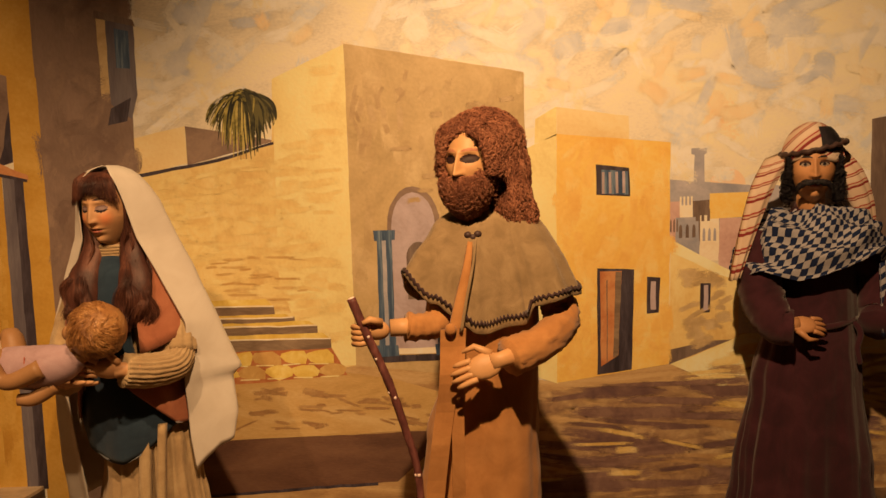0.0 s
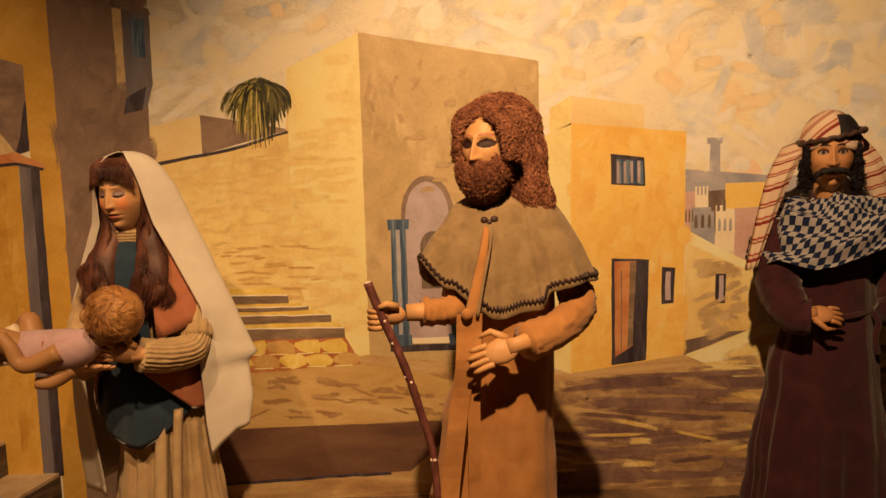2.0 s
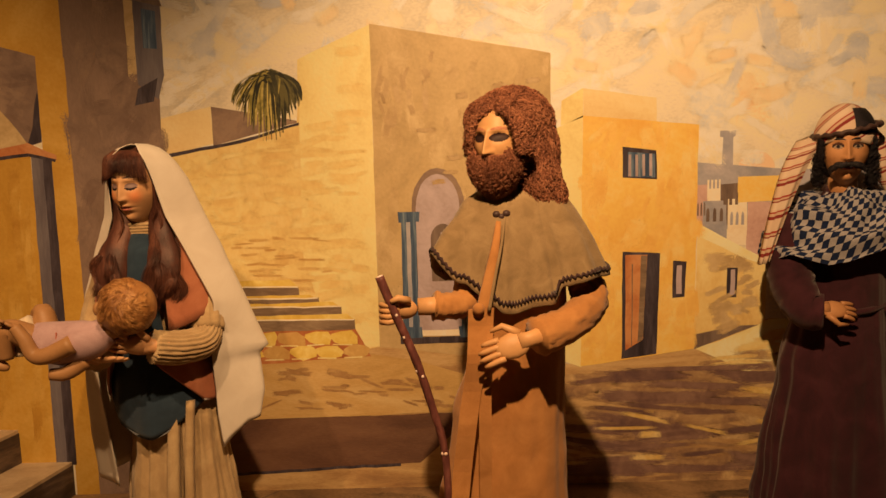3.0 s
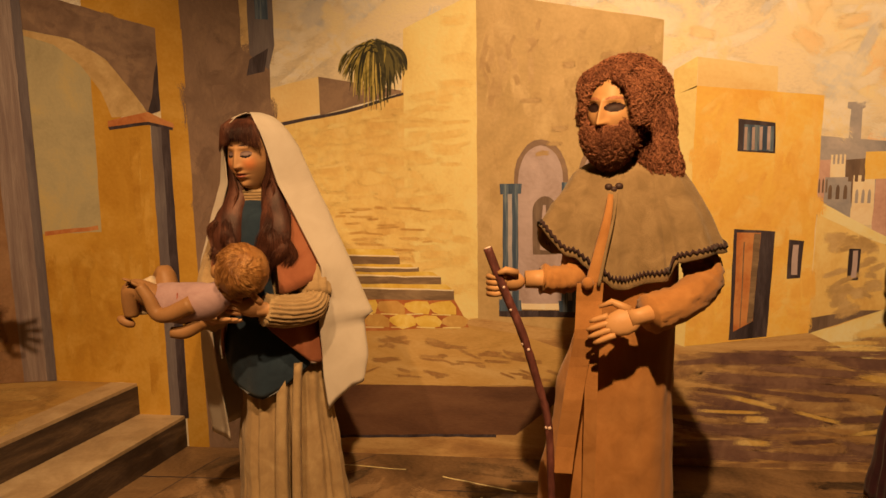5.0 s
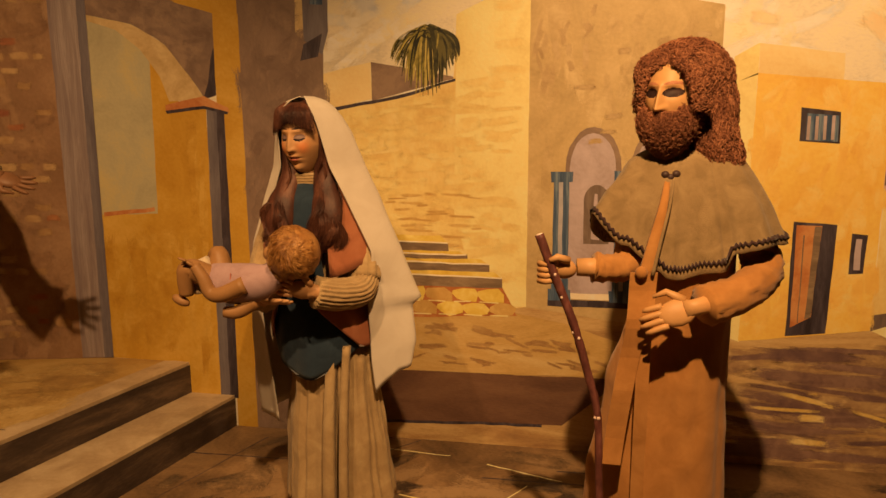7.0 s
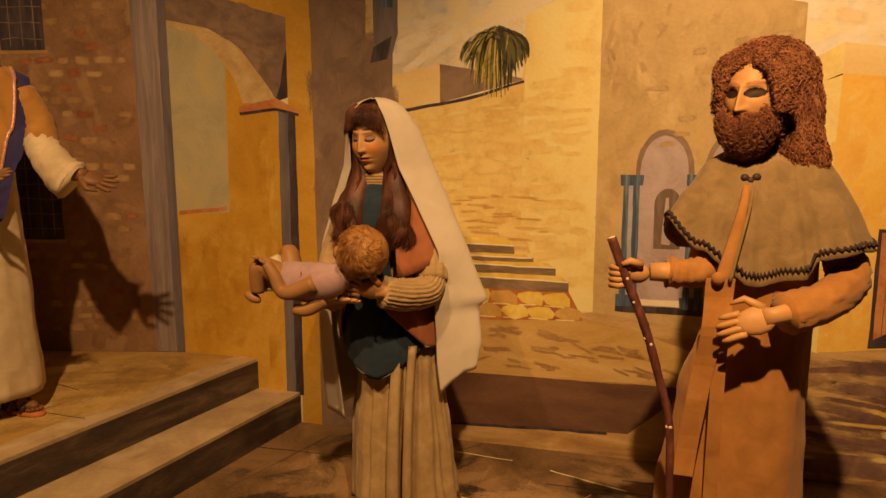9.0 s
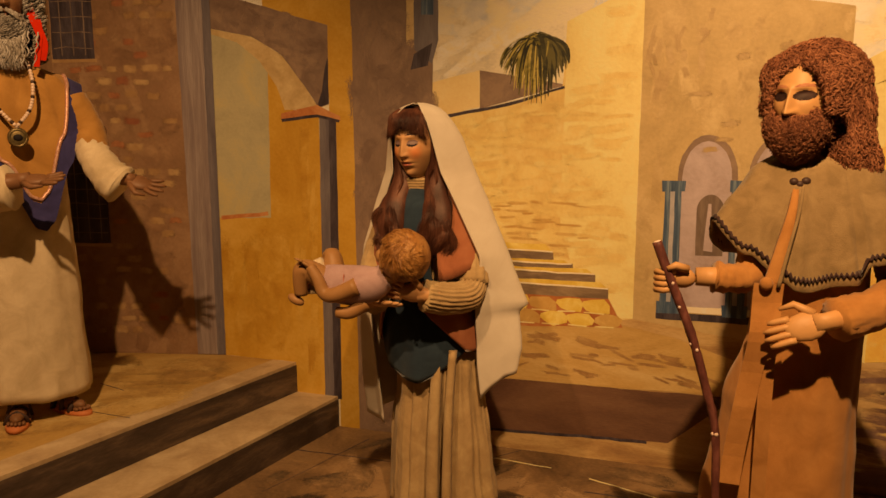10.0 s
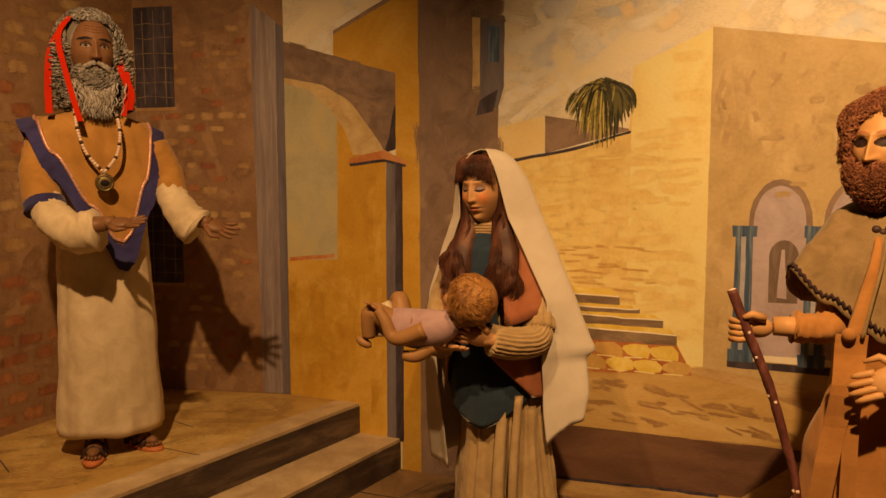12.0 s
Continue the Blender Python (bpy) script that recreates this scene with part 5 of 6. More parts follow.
def staff():
    f = Figure([])
    line = smooth_path([(-0.245, 2.285, 1.285), (-0.205, 2.283, 1.18), (-0.14, 2.283, 1.02), (-0.092, 2.29, 0.86), (-0.056, 2.29, 0.71), (-0.044, 2.285, 0.45), (-0.02, 2.27, 0.0)], 9)
    rr = [0.0145 + 0.0025 * noise.noise(Vector((0, 0, i * 0.7))) - 0.003 * i / len(line) for i in range(len(line))]
    f.tube(line, rr, bark, 10)
    f.blob(line[0] + Vector((0, 0, 0.001)), (0.012, 0.012, 0.003), bark_cut, turned(0, 0, -20), 12, 6)
    rnd = random.Random(3)
    for k in range(7):
        i = rnd.randrange(6, len(line) - 12)
        a = rnd.uniform(math.pi, math.tau)
        f.blob(line[i] + Vector((math.cos(a) * 0.011, math.sin(a) * 0.011, 0)), (0.005, 0.005, 0.006), bark_cut, None, 8, 6)
    tagged(f.finish("walking_staff"), "crooked dark red-brown wooden walking staff with pale knots", "staff")


staff()


# ---------------------------------------------------------------- veiled woman figure
def woman():
    rnd = random.Random(52)
    f = Figure([])
    cx, cy = -1.115, 2.82
    robe(f, ((0.085, -1.10, cy, 0.225, 0.17, 1.2), (0.3, -1.105, cy, 0.205, 0.155, 1.2), (0.65, -1.105, cy, 0.175, 0.14, 1.0), (0.95, -1.11, cy, 0.145, 0.12, 0.5), (1.2, -1.12, cy, 0.15, 0.11, 0.3), (1.38, -1.14, cy, 0.12, 0.09, 0.2), (1.45, -1.15, cy, 0.05, 0.05, 0)), skirt_cloth, 46, 150, 26, 0.02, 8, hem=0.03)
    for x, w in ((-1.075, 0.028), (-1.015, 0.02)):
        line = smooth_path([(x + 0.01, cy - 0.15, 0.78), (x, cy - 0.172, 0.55), (x - 0.004, cy - 0.19, 0.3), (x - 0.004, cy - 0.20, 0.07)], 6)
        f.loft([[p + Vector((sx * w * (0.8 + 0.3 * i / len(line)), sy, 0)) for sx, sy in ((-1, 0.01), (-0.7, -0.012), (0.7, -0.012), (1, 0.01), (0, 0.02))] for i, p in enumerate(line)], skirt_cloth)
    # teal apron, rounded below, and the rust vest that laps over it
    def sheet(a0, a1, top, hem, r0, r1, m, cols=44, rows=16, seed=3):
        rings = []
        for i in range(rows + 1):
            t = i / rows
            ring = []
            for j in range(cols + 1):
                a = a0 + (a1 - a0) * j / cols
                th = radians(a)
                r = r0 + (r1 - r0) * math.sin(t * 1.7) + 0.016 * t * noise.noise(Vector((a * 0.05, t * 1.5, seed)))
                ring.append(Vector((cx - 0.02 + r * math.cos(th), cy - 0.01 + r * 0.88 * math.sin(th), top + (float(np.interp(a, *zip(*hem))) - top) * t)))
            rings.append(ring + [p + Vector(((cx - p.x) * 0.03, (cy - p.y) * 0.03, 0)) for p in ring[::-1]])
        f.loft(rings, m)

    sheet(170, 352, 1.0, ((170, 0.86), (200, 0.80), (228, 0.70), (250, 0.655), (270, 0.645), (290, 0.675), (312, 0.735), (335, 0.79), (352, 0.82)), 0.15, 0.205, teal_cloth)
    sheet(276, 372, 1.02, ((276, 0.95), (284, 0.915), (322, 0.775), (340, 0.77), (372, 0.80)), 0.165, 0.228, rust_cloth, seed=6)
    sheet(180, 226, 1.02, ((180, 0.80), (205, 0.775), (214, 0.80), (226, 0.92)), 0.165, 0.226, rust_cloth, seed=9)
    f.tube(smooth_path([(-1.165, cy - 0.105, 1.40), (-1.165, cy - 0.135, 1.3), (-1.16, cy - 0.15, 1.1), (-1.15, cy - 0.15, 0.98)], 5), [0.04, 0.08], teal_cloth, 16, 0.5)
    f.tube([(-1.165, cy - 0.06, 1.34), (-1.17, cy - 0.07, 1.405)], [0.066, 0.052], teal_cloth, 16)
    for k in range(4):
        f.tube([Vector((-1.175 + 0.050 * math.cos(math.tau * j / 24), cy - 0.065 + 0.050 * math.sin(math.tau * j / 24), 1.405 + 0.011 * k)) for j in range(25)], [0.008] * 25, skirt_cloth, 6)
    f.tube([(-1.172, cy - 0.05, 1.40), (-1.182, cy - 0.075, 1.50)], [0.046, 0.044], face_pale, 14)
    # rust shoulder cape in two halves
    for sgn, a0, a1, far in ((1, -66, 95, 0.265), (-1, 85, 240, 0.262)):
        rings = []
        for i in range(15):
            t = i / 14
            ring = []
            for j in range(27):
                a = radians(a0 + (a1 - a0) * j / 26)
                low = 0.285 + 0.10 * max(0, -math.sin(a)) ** 1.5
                r = float(np.interp(t, (0, 0.25, 0.45, 1), (0.07, 0.13, 0.175, far))) + 0.016 * t * noise.noise(Vector((a * 2.2, t, 4)))
                ring.append(Vector((cx - 0.035 + r * math.cos(a), cy - 0.02 + r * math.sin(a) * 0.78, 1.43 - float(np.interp(t, (0, 0.25, 0.45, 1), (0, 0.03, 0.085, low))))))
            rings.append(ring)
        f.loft([r + [p + Vector(((cx - p.x) * 0.03, (cy - p.y) * 0.03, -0.004)) for p in r[::-1]] for r in rings], rust_cloth)
    # arms that cradle the doll: crinkled sleeves
    sleeve(f, [(-1.0, cy - 0.02, 1.26), (-0.955, cy - 0.05, 1.14), (-0.935, cy - 0.11, 1.035)], [0.055, 0.062, 0.062], skirt_cloth, 48, 0.006, 12, 8, 0.0, 0.002)
    sleeve(f, [(-0.930, cy - 0.09, 1.05), (-0.945, cy - 0.16, 1.005), (-1.0, cy - 0.24, 1.005), (-1.065, cy - 0.305, 1.025)], [0.048, 0.058, 0.058, 0.056], skirt_cloth, 88, 0.004, 14, 7, 0.0, 0.0028)
    palm(f, (-1.055, cy - 0.315, 1.03), (-0.93, -0.30, 0.16), (0.1, -0.85, -0.35), face_pale, 1.0, 0.22, -1, 0.10)
    sleeve(f, [(-1.29, cy - 0.03, 1.28), (-1.335, cy - 0.08, 1.12), (-1.32, cy - 0.20, 1.0), (-1.27, cy - 0.28, 0.99)], [0.07, 0.07, 0.062, 0.055], skirt_cloth, 40, 0.006, 15, 8, 0.0, 0.002)
    palm(f, (-1.29, cy - 0.29, 0.99), (0.75, -0.25, -0.02), (0, -0.3, -0.95), face_pale, 0.95, 0.1, 1, 0.12)
    # head bowed to the doll
    turn = turned(-13, 9)
    hc = Vector((-1.165, cy - 0.085, 1.573))
    tones = [(brows(0.0028, 0.044, 0.006), hair_brown)] + shut_eyes(eye_dark, lid_blue) + mouth(lip_paint, socket_shade)
    at = head(f, hc, 1.10, turn, face_pale, tones, 0.72, 0.0, 0.40)
    blush(face_pale, [at(0.042 * sx, -0.085, -0.014) for sx in (-1, 1)], (206, 104, 46), 0.042)
    # hair: fringe, cap and long waves
    f.blob(hc + turn @ Vector((0, 0.042, 0.026)), (0.092, 0.092, 0.120), hair_brown, turn, 22, 16)
    for k in range(420):
        x = -0.080 + 0.160 * (k + 0.5) / 420
        lock(f, [at(x * 0.5 - 0.01, -0.03, 0.130), at(x * 0.9, -0.090 + abs(x) * 0.4, 0.104), at(x * 1.08 + rnd.gauss(0, 0.003), -0.104 + abs(x) * 0.5, 0.072 - rnd.uniform(-0.006, 0.008) - abs(x) * 0.55)], hair_brown, 0.0016, 0.003, 3, rnd, 0.8, 4)
    for sx in (-1, 1):
        f.tube(smooth_path([at(sx * 0.080, 0.0, 0.02), hc + Vector((sx * 0.066 + 0.004, -0.01, -0.13)), (-1.162 + sx * 0.094, cy - 0.145, 1.30), (-1.162 + sx * 0.082, cy - 0.175, 1.15)], 6), [0.018, 0.024, 0.030, 0.034, 0.036, 0.038, 0.040, 0.043, 0.046, 0.048, 0.056, 0.060, 0.062, 0.062, 0.058, 0.052, 0.042, 0.028, 0.012], hair_brown, 14, 0.55)
    for k in range(3600):
        sx = 1 if k % 2 else -1
        a = rnd.random()
        group = int(a * 4) + (9 if sx > 0 else 0)
        kin = random.Random(group)
        top = at(sx * (0.075 + 0.014 * a), -0.030 + 0.07 * a, 0.06 - 0.10 * rnd.random())
        mid = hc + Vector((sx * (0.062 + 0.034 * a) + 0.004, -0.030 + 0.05 * a - 0.016 * rnd.random(), -0.14))
        end = Vector((-1.160 + sx * (0.010 + 0.145 * a) + rnd.gauss(0, 0.008), cy - 0.205 + 0.05 * a - 0.02 * rnd.random(), 1.20 - 0.11 * kin.random() - rnd.uniform(0, 0.025) + 0.03 * a))
        lock(f, [top, mid, mid.lerp(end, 0.55) + Vector((sx * 0.026, -0.03, 0)), end], hair_brown, rnd.uniform(0.0008, 0.0019), 0.012, 4.2 + 1.4 * kin.random(), random.Random(group + 40), 0.7, 4)
    # veil: a cloth from its front edge round the back to the other edge; rows of height and five (x, y)
    rows = ((-1.734, -1.160, 2.715, -1.140, 2.77, -1.165, 2.80, -1.195, 2.77, -1.172, 2.715),
            (-1.722, -1.140, 2.680, -1.095, 2.765, -1.163, 2.845, -1.235, 2.765, -1.195, 2.680),
            (-1.697, -1.122, 2.660, -1.060, 2.765, -1.160, 2.875, -1.268, 2.765, -1.218, 2.662),
            (-1.66, -1.105, 2.662, -1.032, 2.775, -1.158, 2.895, -1.285, 2.775, -1.252, 2.680),
            (-1.60, -1.088, 2.672, -0.998, 2.79, -1.15, 2.91, -1.296, 2.785, -1.266, 2.70),
            (-1.47, -1.058, 2.69, -0.952, 2.81, -1.14, 2.93, -1.315, 2.80, -1.268, 2.72),
            (-1.35, -1.000, 2.70, -0.900, 2.82, -1.13, 2.96, -1.365, 2.82, -1.325, 2.76),
            (-1.145, -0.900, 2.70, -0.820, 2.82, -1.10, 2.99, -1.425, 2.84, -1.40, 2.80),
            (-0.945, -0.920, 2.705, -0.742, 2.82, -1.08, 3.00, -1.445, 2.85, -1.41, 2.80),
            (-0.905, -0.922, 2.71, -0.782, 2.82, -1.08, 3.00, -1.445, 2.85, -1.41, 2.80),
            (-0.72, -0.915, 2.72, -0.768, 2.80, -1.08, 2.99, -1.445, 2.85, -1.37, 2.79),
            (-0.60, -0.905, 2.73, -0.790, 2.79, -1.08, 2.98, -1.43, 2.85, -1.35, 2.79))
    hem = ((0, 0.575), (0.12, 0.66), (0.3, 0.70), (0.5, 0.55), (0.75, 0.43), (1.0, 0.40))
    rings = []
    for i in range(61):
        g = -1.734 + 1.134 * (i / 60) ** 1.25
        row = [float(np.interp(g, [r[0] for r in rows], [r[k] for r in rows])) for k in range(1, 11)]
        line = smooth_path([(row[k], row[k + 1], -g) for k in range(0, 10, 2)], 14)
        outer = []
        for j, p in enumerate(line):
            s = j / (len(line) - 1)
            z = p.z if p.z > 1.0 else 1.0 - (1.0 - p.z) * (1.0 - float(np.interp(s, *zip(*hem)))) / 0.40
            loose = max(0.0, min(1.0, (1.35 - p.z) / 0.5)) * min(1, s * 9)
            out = Vector((p.x + 1.13, p.y - cy, 0)).normalized()
            outer.append(Vector((p.x, p.y, z)) + out * (loose * loose * (0.006 * math.sin(s * 34) + 0.010 * noise.noise(Vector((s * 8, p.z * 0.9, 2)))) + 0.003 * noise.noise(Vector((s * 22, p.z * 9, 5)))))
        rings.append(outer + [p + Vector(((-1.13 - p.x) * 0.025, (cy - p.y) * 0.025, -0.002)) for p in outer[::-1]])
    f.loft(rings, veil_cloth)
    sandal(f, (-1.34, cy - 0.16), (-0.75, -0.7), face_pale, 0.0)
    sandal(f, (-1.06, cy - 0.26), (-0.2, -1), face_pale, 0.0)
    tagged(f.finish("veiled_mannequin"), "female mannequin in white veil, rust cape and crinkled skirt", "mannequin", "nativity mannequins")


woman()


def doll():
    rnd = random.Random(61)
    f = Figure([])
    y = 2.47
    turn = turned(70, 20, -60)
    hc = Vector((-1.128, y, 1.172))
    f.blob(hc, (0.090, 0.086, 0.092), doll_skin, None, 26, 20)
    f.blob(hc + Vector((0.014, 0.004, 0.004)), (0.086, 0.087, 0.093), hair_blond, None, 26, 20)
    f.blob(hc + Vector((-0.075, -0.03, 0.005)), (0.02, 0.022, 0.026), doll_skin, None, 12, 8)
    f.blob(hc + Vector((-0.055, -0.068, -0.018)), (0.012, 0.010, 0.020), doll_skin, None, 10, 7)
    made = 0
    pole = Vector((0.35, -0.80, 0.45)).normalized()
    while made < 1800:
        d = Vector((rnd.gauss(0, 1), rnd.gauss(0, 1), rnd.gauss(0, 1))).normalized()
        if d.x < -0.5 or d.z < -0.7 or (d.x < -0.2 and d.z < -0.1 and d.y < 0):
            continue
        swirl = (pole.cross(d).normalized() * 0.8 - (pole - d * pole.dot(d)).normalized()).normalized()
        pts = []
        for k in range(5):
            e = (d + swirl * (k - 2) * 0.20).normalized()
            pts.append(hc + Vector((e.x * 0.093, e.y * 0.091, e.z * 0.097)) * (1 + 0.07 * noise.noise(e * 4) + (0.05 if k == 3 else 0)))
        lock(f, pts, hair_blond, rnd.uniform(0.0010, 0.0022), 0.002, 2, random.Random(int(6 * noise.noise(d * 2) + 20)), 0.6, 5)
        made += 1
    f.tube(smooth_path([(-1.19, y, 1.10), (-1.25, y - 0.01, 1.07), (-1.34, y - 0.015, 1.06), (-1.43, y, 1.065), (-1.47, y, 1.07)], 6), [0.05, 0.05, 0.052, 0.056, 0.060, 0.064, 0.067, 0.07, 0.072, 0.073, 0.074, 0.075, 0.075, 0.074, 0.073, 0.072, 0.07, 0.068, 0.066, 0.064, 0.06, 0.055, 0.05, 0.04, 0.03], pink_knit, 22, 0.92)
    f.tube([(-1.33, y - 0.074, 1.11), (-1.33, y - 0.082, 1.06), (-1.33, y - 0.07, 1.01)], [0.002, 0.003, 0.002], lip_paint, 5)
    f.tube([(-1.195, y, 1.105), (-1.165, y, 1.12)], [0.045, 0.045], doll_skin, 14)
    f.tube(smooth_path([(-1.28, y - 0.07, 1.07), (-1.36, y - 0.085, 1.035), (-1.405, y - 0.085, 1.04), (-1.43, y - 0.085, 1.09), (-1.46, y - 0.085, 1.135)], 6), [0.032, 0.019], doll_skin, 12)
    palm(f, (-1.455, y - 0.085, 1.13), (-0.75, -0.1, 0.5), (-0.5, -0.3, -0.8), doll_skin, 0.45, -0.15, 1, 0.2)
    f.tube(smooth_path([(-1.44, y - 0.02, 1.08), (-1.50, y - 0.05, 1.115), (-1.515, y - 0.055, 1.08), (-1.52, y - 0.05, 1.02)], 6), [0.046, 0.025], doll_skin, 14)
    f.blob((-1.54, y - 0.055, 1.0), (0.036, 0.020, 0.018), doll_skin, turned(0, 0, 25), 12, 8)
    f.tube(smooth_path([(-1.42, y + 0.03, 1.10), (-1.44, y + 0.05, 1.155), (-1.47, y + 0.06, 1.12)], 6), [0.042, 0.026], doll_skin, 14)
    f.tube(smooth_path([(-1.27, y - 0.02, 1.0), (-1.32, y - 0.05, 0.965), (-1.37, y - 0.06, 0.965)], 5), [0.03, 0.02], doll_skin, 10)
    f.tube(smooth_path([(-1.45, y + 0.005, 1.13), (-1.49, y, 1.10), (-1.485, y, 1.02)], 5), [0.03, 0.034], cream_cloth, 12)
    tagged(f.finish("baby_doll"), "curly blond baby doll in a pink shirt", "doll")


doll()


# ---------------------------------------------------------------- figure in maroon robe and check scarf
def shepherd():
    rnd = random.Random(71)
    f = Figure([])
    cx, cy = 1.60, 3.20
    robe(f, ((0.05, 1.63, cy, 0.31, 0.20, 1.0), (0.3, 1.63, cy, 0.285, 0.19, 1.0), (0.7, 1.64, cy, 0.235, 0.16, 0.8), (0.96, 1.655, cy, 0.195, 0.14, 0.5), (1.2, 1.65, cy, 0.19, 0.14, 0.3), (1.4, 1.64, cy, 0.16, 0.12, 0.2), (1.5, 1.64, cy, 0.06, 0.06, 0)), maroon_cloth, 40, 120, 14, 0.02, 19)
    f.tube(smooth_path([(1.49, cy - 0.07, 0.97), (1.58, cy - 0.14, 0.965), (1.70, cy - 0.145, 0.975), (1.82, cy - 0.07, 0.985)], 6), [0.014, 0.014], maroon_cloth, 8)
    f.tube(smooth_path([(1.80, cy - 0.10, 0.98), (1.815, cy - 0.12, 0.93), (1.80, cy - 0.125, 0.87), (1.81, cy - 0.13, 0.80)], 6), [0.014, 0.012], maroon_cloth, 8)
    sleeve(f, [(1.44, cy - 0.02, 1.36), (1.40, cy - 0.06, 1.19), (1.405, cy - 0.10, 1.08), (1.43, cy - 0.17, 0.99), (1.485, cy - 0.20, 0.985)], [0.085, 0.09, 0.088, 0.078, 0.07], maroon_cloth, 22, 0.012, 22)
    palm(f, (1.47, cy - 0.205, 1.0), (0.95, -0.1, -0.05), (-0.1, -0.75, 0.6), face_brown, 1.0, 0.3, -1, 0.1)
    sleeve(f, [(1.84, cy - 0.02, 1.36), (1.92, cy - 0.05, 1.18), (1.91, cy - 0.1, 1.02), (1.86, cy - 0.16, 0.97)], [0.085, 0.09, 0.085, 0.075], maroon_cloth, 22, 0.012, 23)
    f.tube([(1.635, cy - 0.03, 1.42), (1.625, cy - 0.05, 1.58)], [0.058, 0.055], face_brown, 14)
    # check scarf wound round the shoulders
    rings = []
    n, rows = 100, 26
    for i in range(rows + 1):
        t = i / rows
        ring = []
        for j in range(n):
            b = math.tau * j / n
            droop = 0.26 + 0.055 * math.sin(b * 2 + 1.0) + 0.03 * math.sin(b * 3 + 0.5)
            r = 0.085 + 0.235 * math.sin(t * 1.6) ** 0.75
            w = 0.042 * noise.noise(Vector((math.cos(b) * 2.6 + t * 1.5, math.sin(b) * 2.6, t * 6))) + 0.014 * noise.noise(Vector((math.cos(b) * 6, math.sin(b) * 6, t * 9)))
            ring.append((1.645 + (r + w) * math.cos(b) * 1.04, cy - 0.02 + (r + w) * math.sin(b) * 0.72, 1.475 - t ** 1.3 * droop + w * 0.9))
        rings.append(ring)
    f.loft(rings, check_scarf, caps=False, uv=lambda a, b: (b * 70 / n + 0.2 * a, a * 15.0 / rows + 0.07 * b))
    f.loft([[(1.86 + 0.02 * t + 0.085 * k, cy - 0.17 + 0.02 * math.sin(k * 6), 1.24 - 0.30 * t + 0.03 * k) for k in (0, 0.33, 0.66, 1.0)] + [(1.86 + 0.02 * t + 0.085 * k, cy - 0.16 + 0.02 * math.sin(k * 6), 1.24 - 0.30 * t + 0.03 * k) for k in (1.0, 0.66, 0.33, 0)] for t in [q / 10 for q in range(11)]], check_scarf, uv=lambda a, b: (b * 0.9, a * 1.2))
    for k in range(22):
        x = 1.88 + 0.085 * k / 22
        f.tube([(x, cy - 0.165, 0.955), (x + rnd.gauss(0, 0.003), cy - 0.167, 0.925 - rnd.uniform(0, 0.01))], [0.0022, 0.001], check_scarf, 4)
    # head
    turn = turned(-22, 2)
    hc = Vector((1.622, cy - 0.065, 1.64))
    tones = [(brows(0.0042, 0.038, 0.007), hair_black)] + open_eyes(eye_white, eye_dark, socket_shade) + mouth(lip_paint, socket_shade)
    at = head(f, hc, 1.2, turn, face_brown, tones, 0.9, 0.2, 0.34)
    f.blob(hc + Vector((0, 0.03, 0.01)), (0.10, 0.10, 0.135), hair_black, None, 20, 14)
    for k in range(800):
        sx = 1 if k % 2 else -1
        top = at(sx * rnd.uniform(0.068, 0.082), rnd.uniform(-0.05, 0.02), rnd.uniform(-0.02, 0.05))
        curl(f, top, (sx * 0.6, -0.3, -0.7), hair_black, rnd.uniform(0.006, 0.012), rnd.uniform(0.001, 0.002), 1.1, rnd)
        p = at(sx * rnd.uniform(0.066, 0.096), rnd.uniform(-0.05, 0.03), rnd.uniform(-0.11, 0.0))
        curl(f, p, (sx * 0.4, -0.3, -0.9), hair_black, rnd.uniform(0.006, 0.012), rnd.uniform(0.001, 0.002), 1.1, rnd)
    for sx in (-1, 1):
        for k in range(26):
            lock(f, [at(0.004 * sx, -0.112, -0.036 - rnd.uniform(0, 0.010)), at(0.03 * sx, -0.114 + rnd.gauss(0, 0.004), -0.036 - rnd.uniform(0, 0.014)), at(0.056 * sx, -0.090, -0.062 + rnd.gauss(0, 0.008))], hair_black, 0.0085, 0.003, 5, rnd)
    f.blob(at(0, -0.112, -0.040), (0.014, 0.008, 0.009), hair_black, turn, 10, 7)
    # striped head cloth, cord and side falls
    rings = []
    for i in range(17):
        t = i / 16
        a = t * math.pi * 0.52
        rings.append([hc + Vector((0.006 + 0.118 * math.sin(a) * math.cos(math.tau * j / 40), 0.02 + 0.125 * math.sin(a) * math.sin(math.tau * j / 40), 0.045 + 0.155 * math.cos(a) + 0.012 * math.cos(math.tau * j / 40 * 3) * t)) for j in range(40)])
    f.loft(rings, stripe_scarf, uv=lambda a, b: (a / 16, b / 40 * 3.0 + a / 12))
    patch = []
    for i in range(9):
        a = 0.62 + 0.80 * i / 8
        patch.append([hc + Vector((0.006 + 0.122 * math.sin(a) * math.cos(radians(w)), 0.02 + 0.130 * math.sin(a) * math.sin(radians(w)), 0.048 + 0.156 * math.cos(a))) for w in range(-100, 10, 6)])
    f.loft([r[:min(len(q) for q in patch)] for r in patch], hair_black, closed=False, caps=False)
    loop = [hc + Vector((0.008 + 0.124 * math.cos(math.tau * j / 60), 0.012 + 0.132 * math.sin(math.tau * j / 60), 0.088 + 0.026 * math.cos(math.tau * j / 60) + 0.004 * math.sin(j * 1.9))) for j in range(61)]
    f.tube(loop, [0.0105 + 0.002 * math.sin(j * 1.5) for j in range(61)], leather, 10, 0.9, True, 0.0, lambda a, b: (b / 10, a / 12))
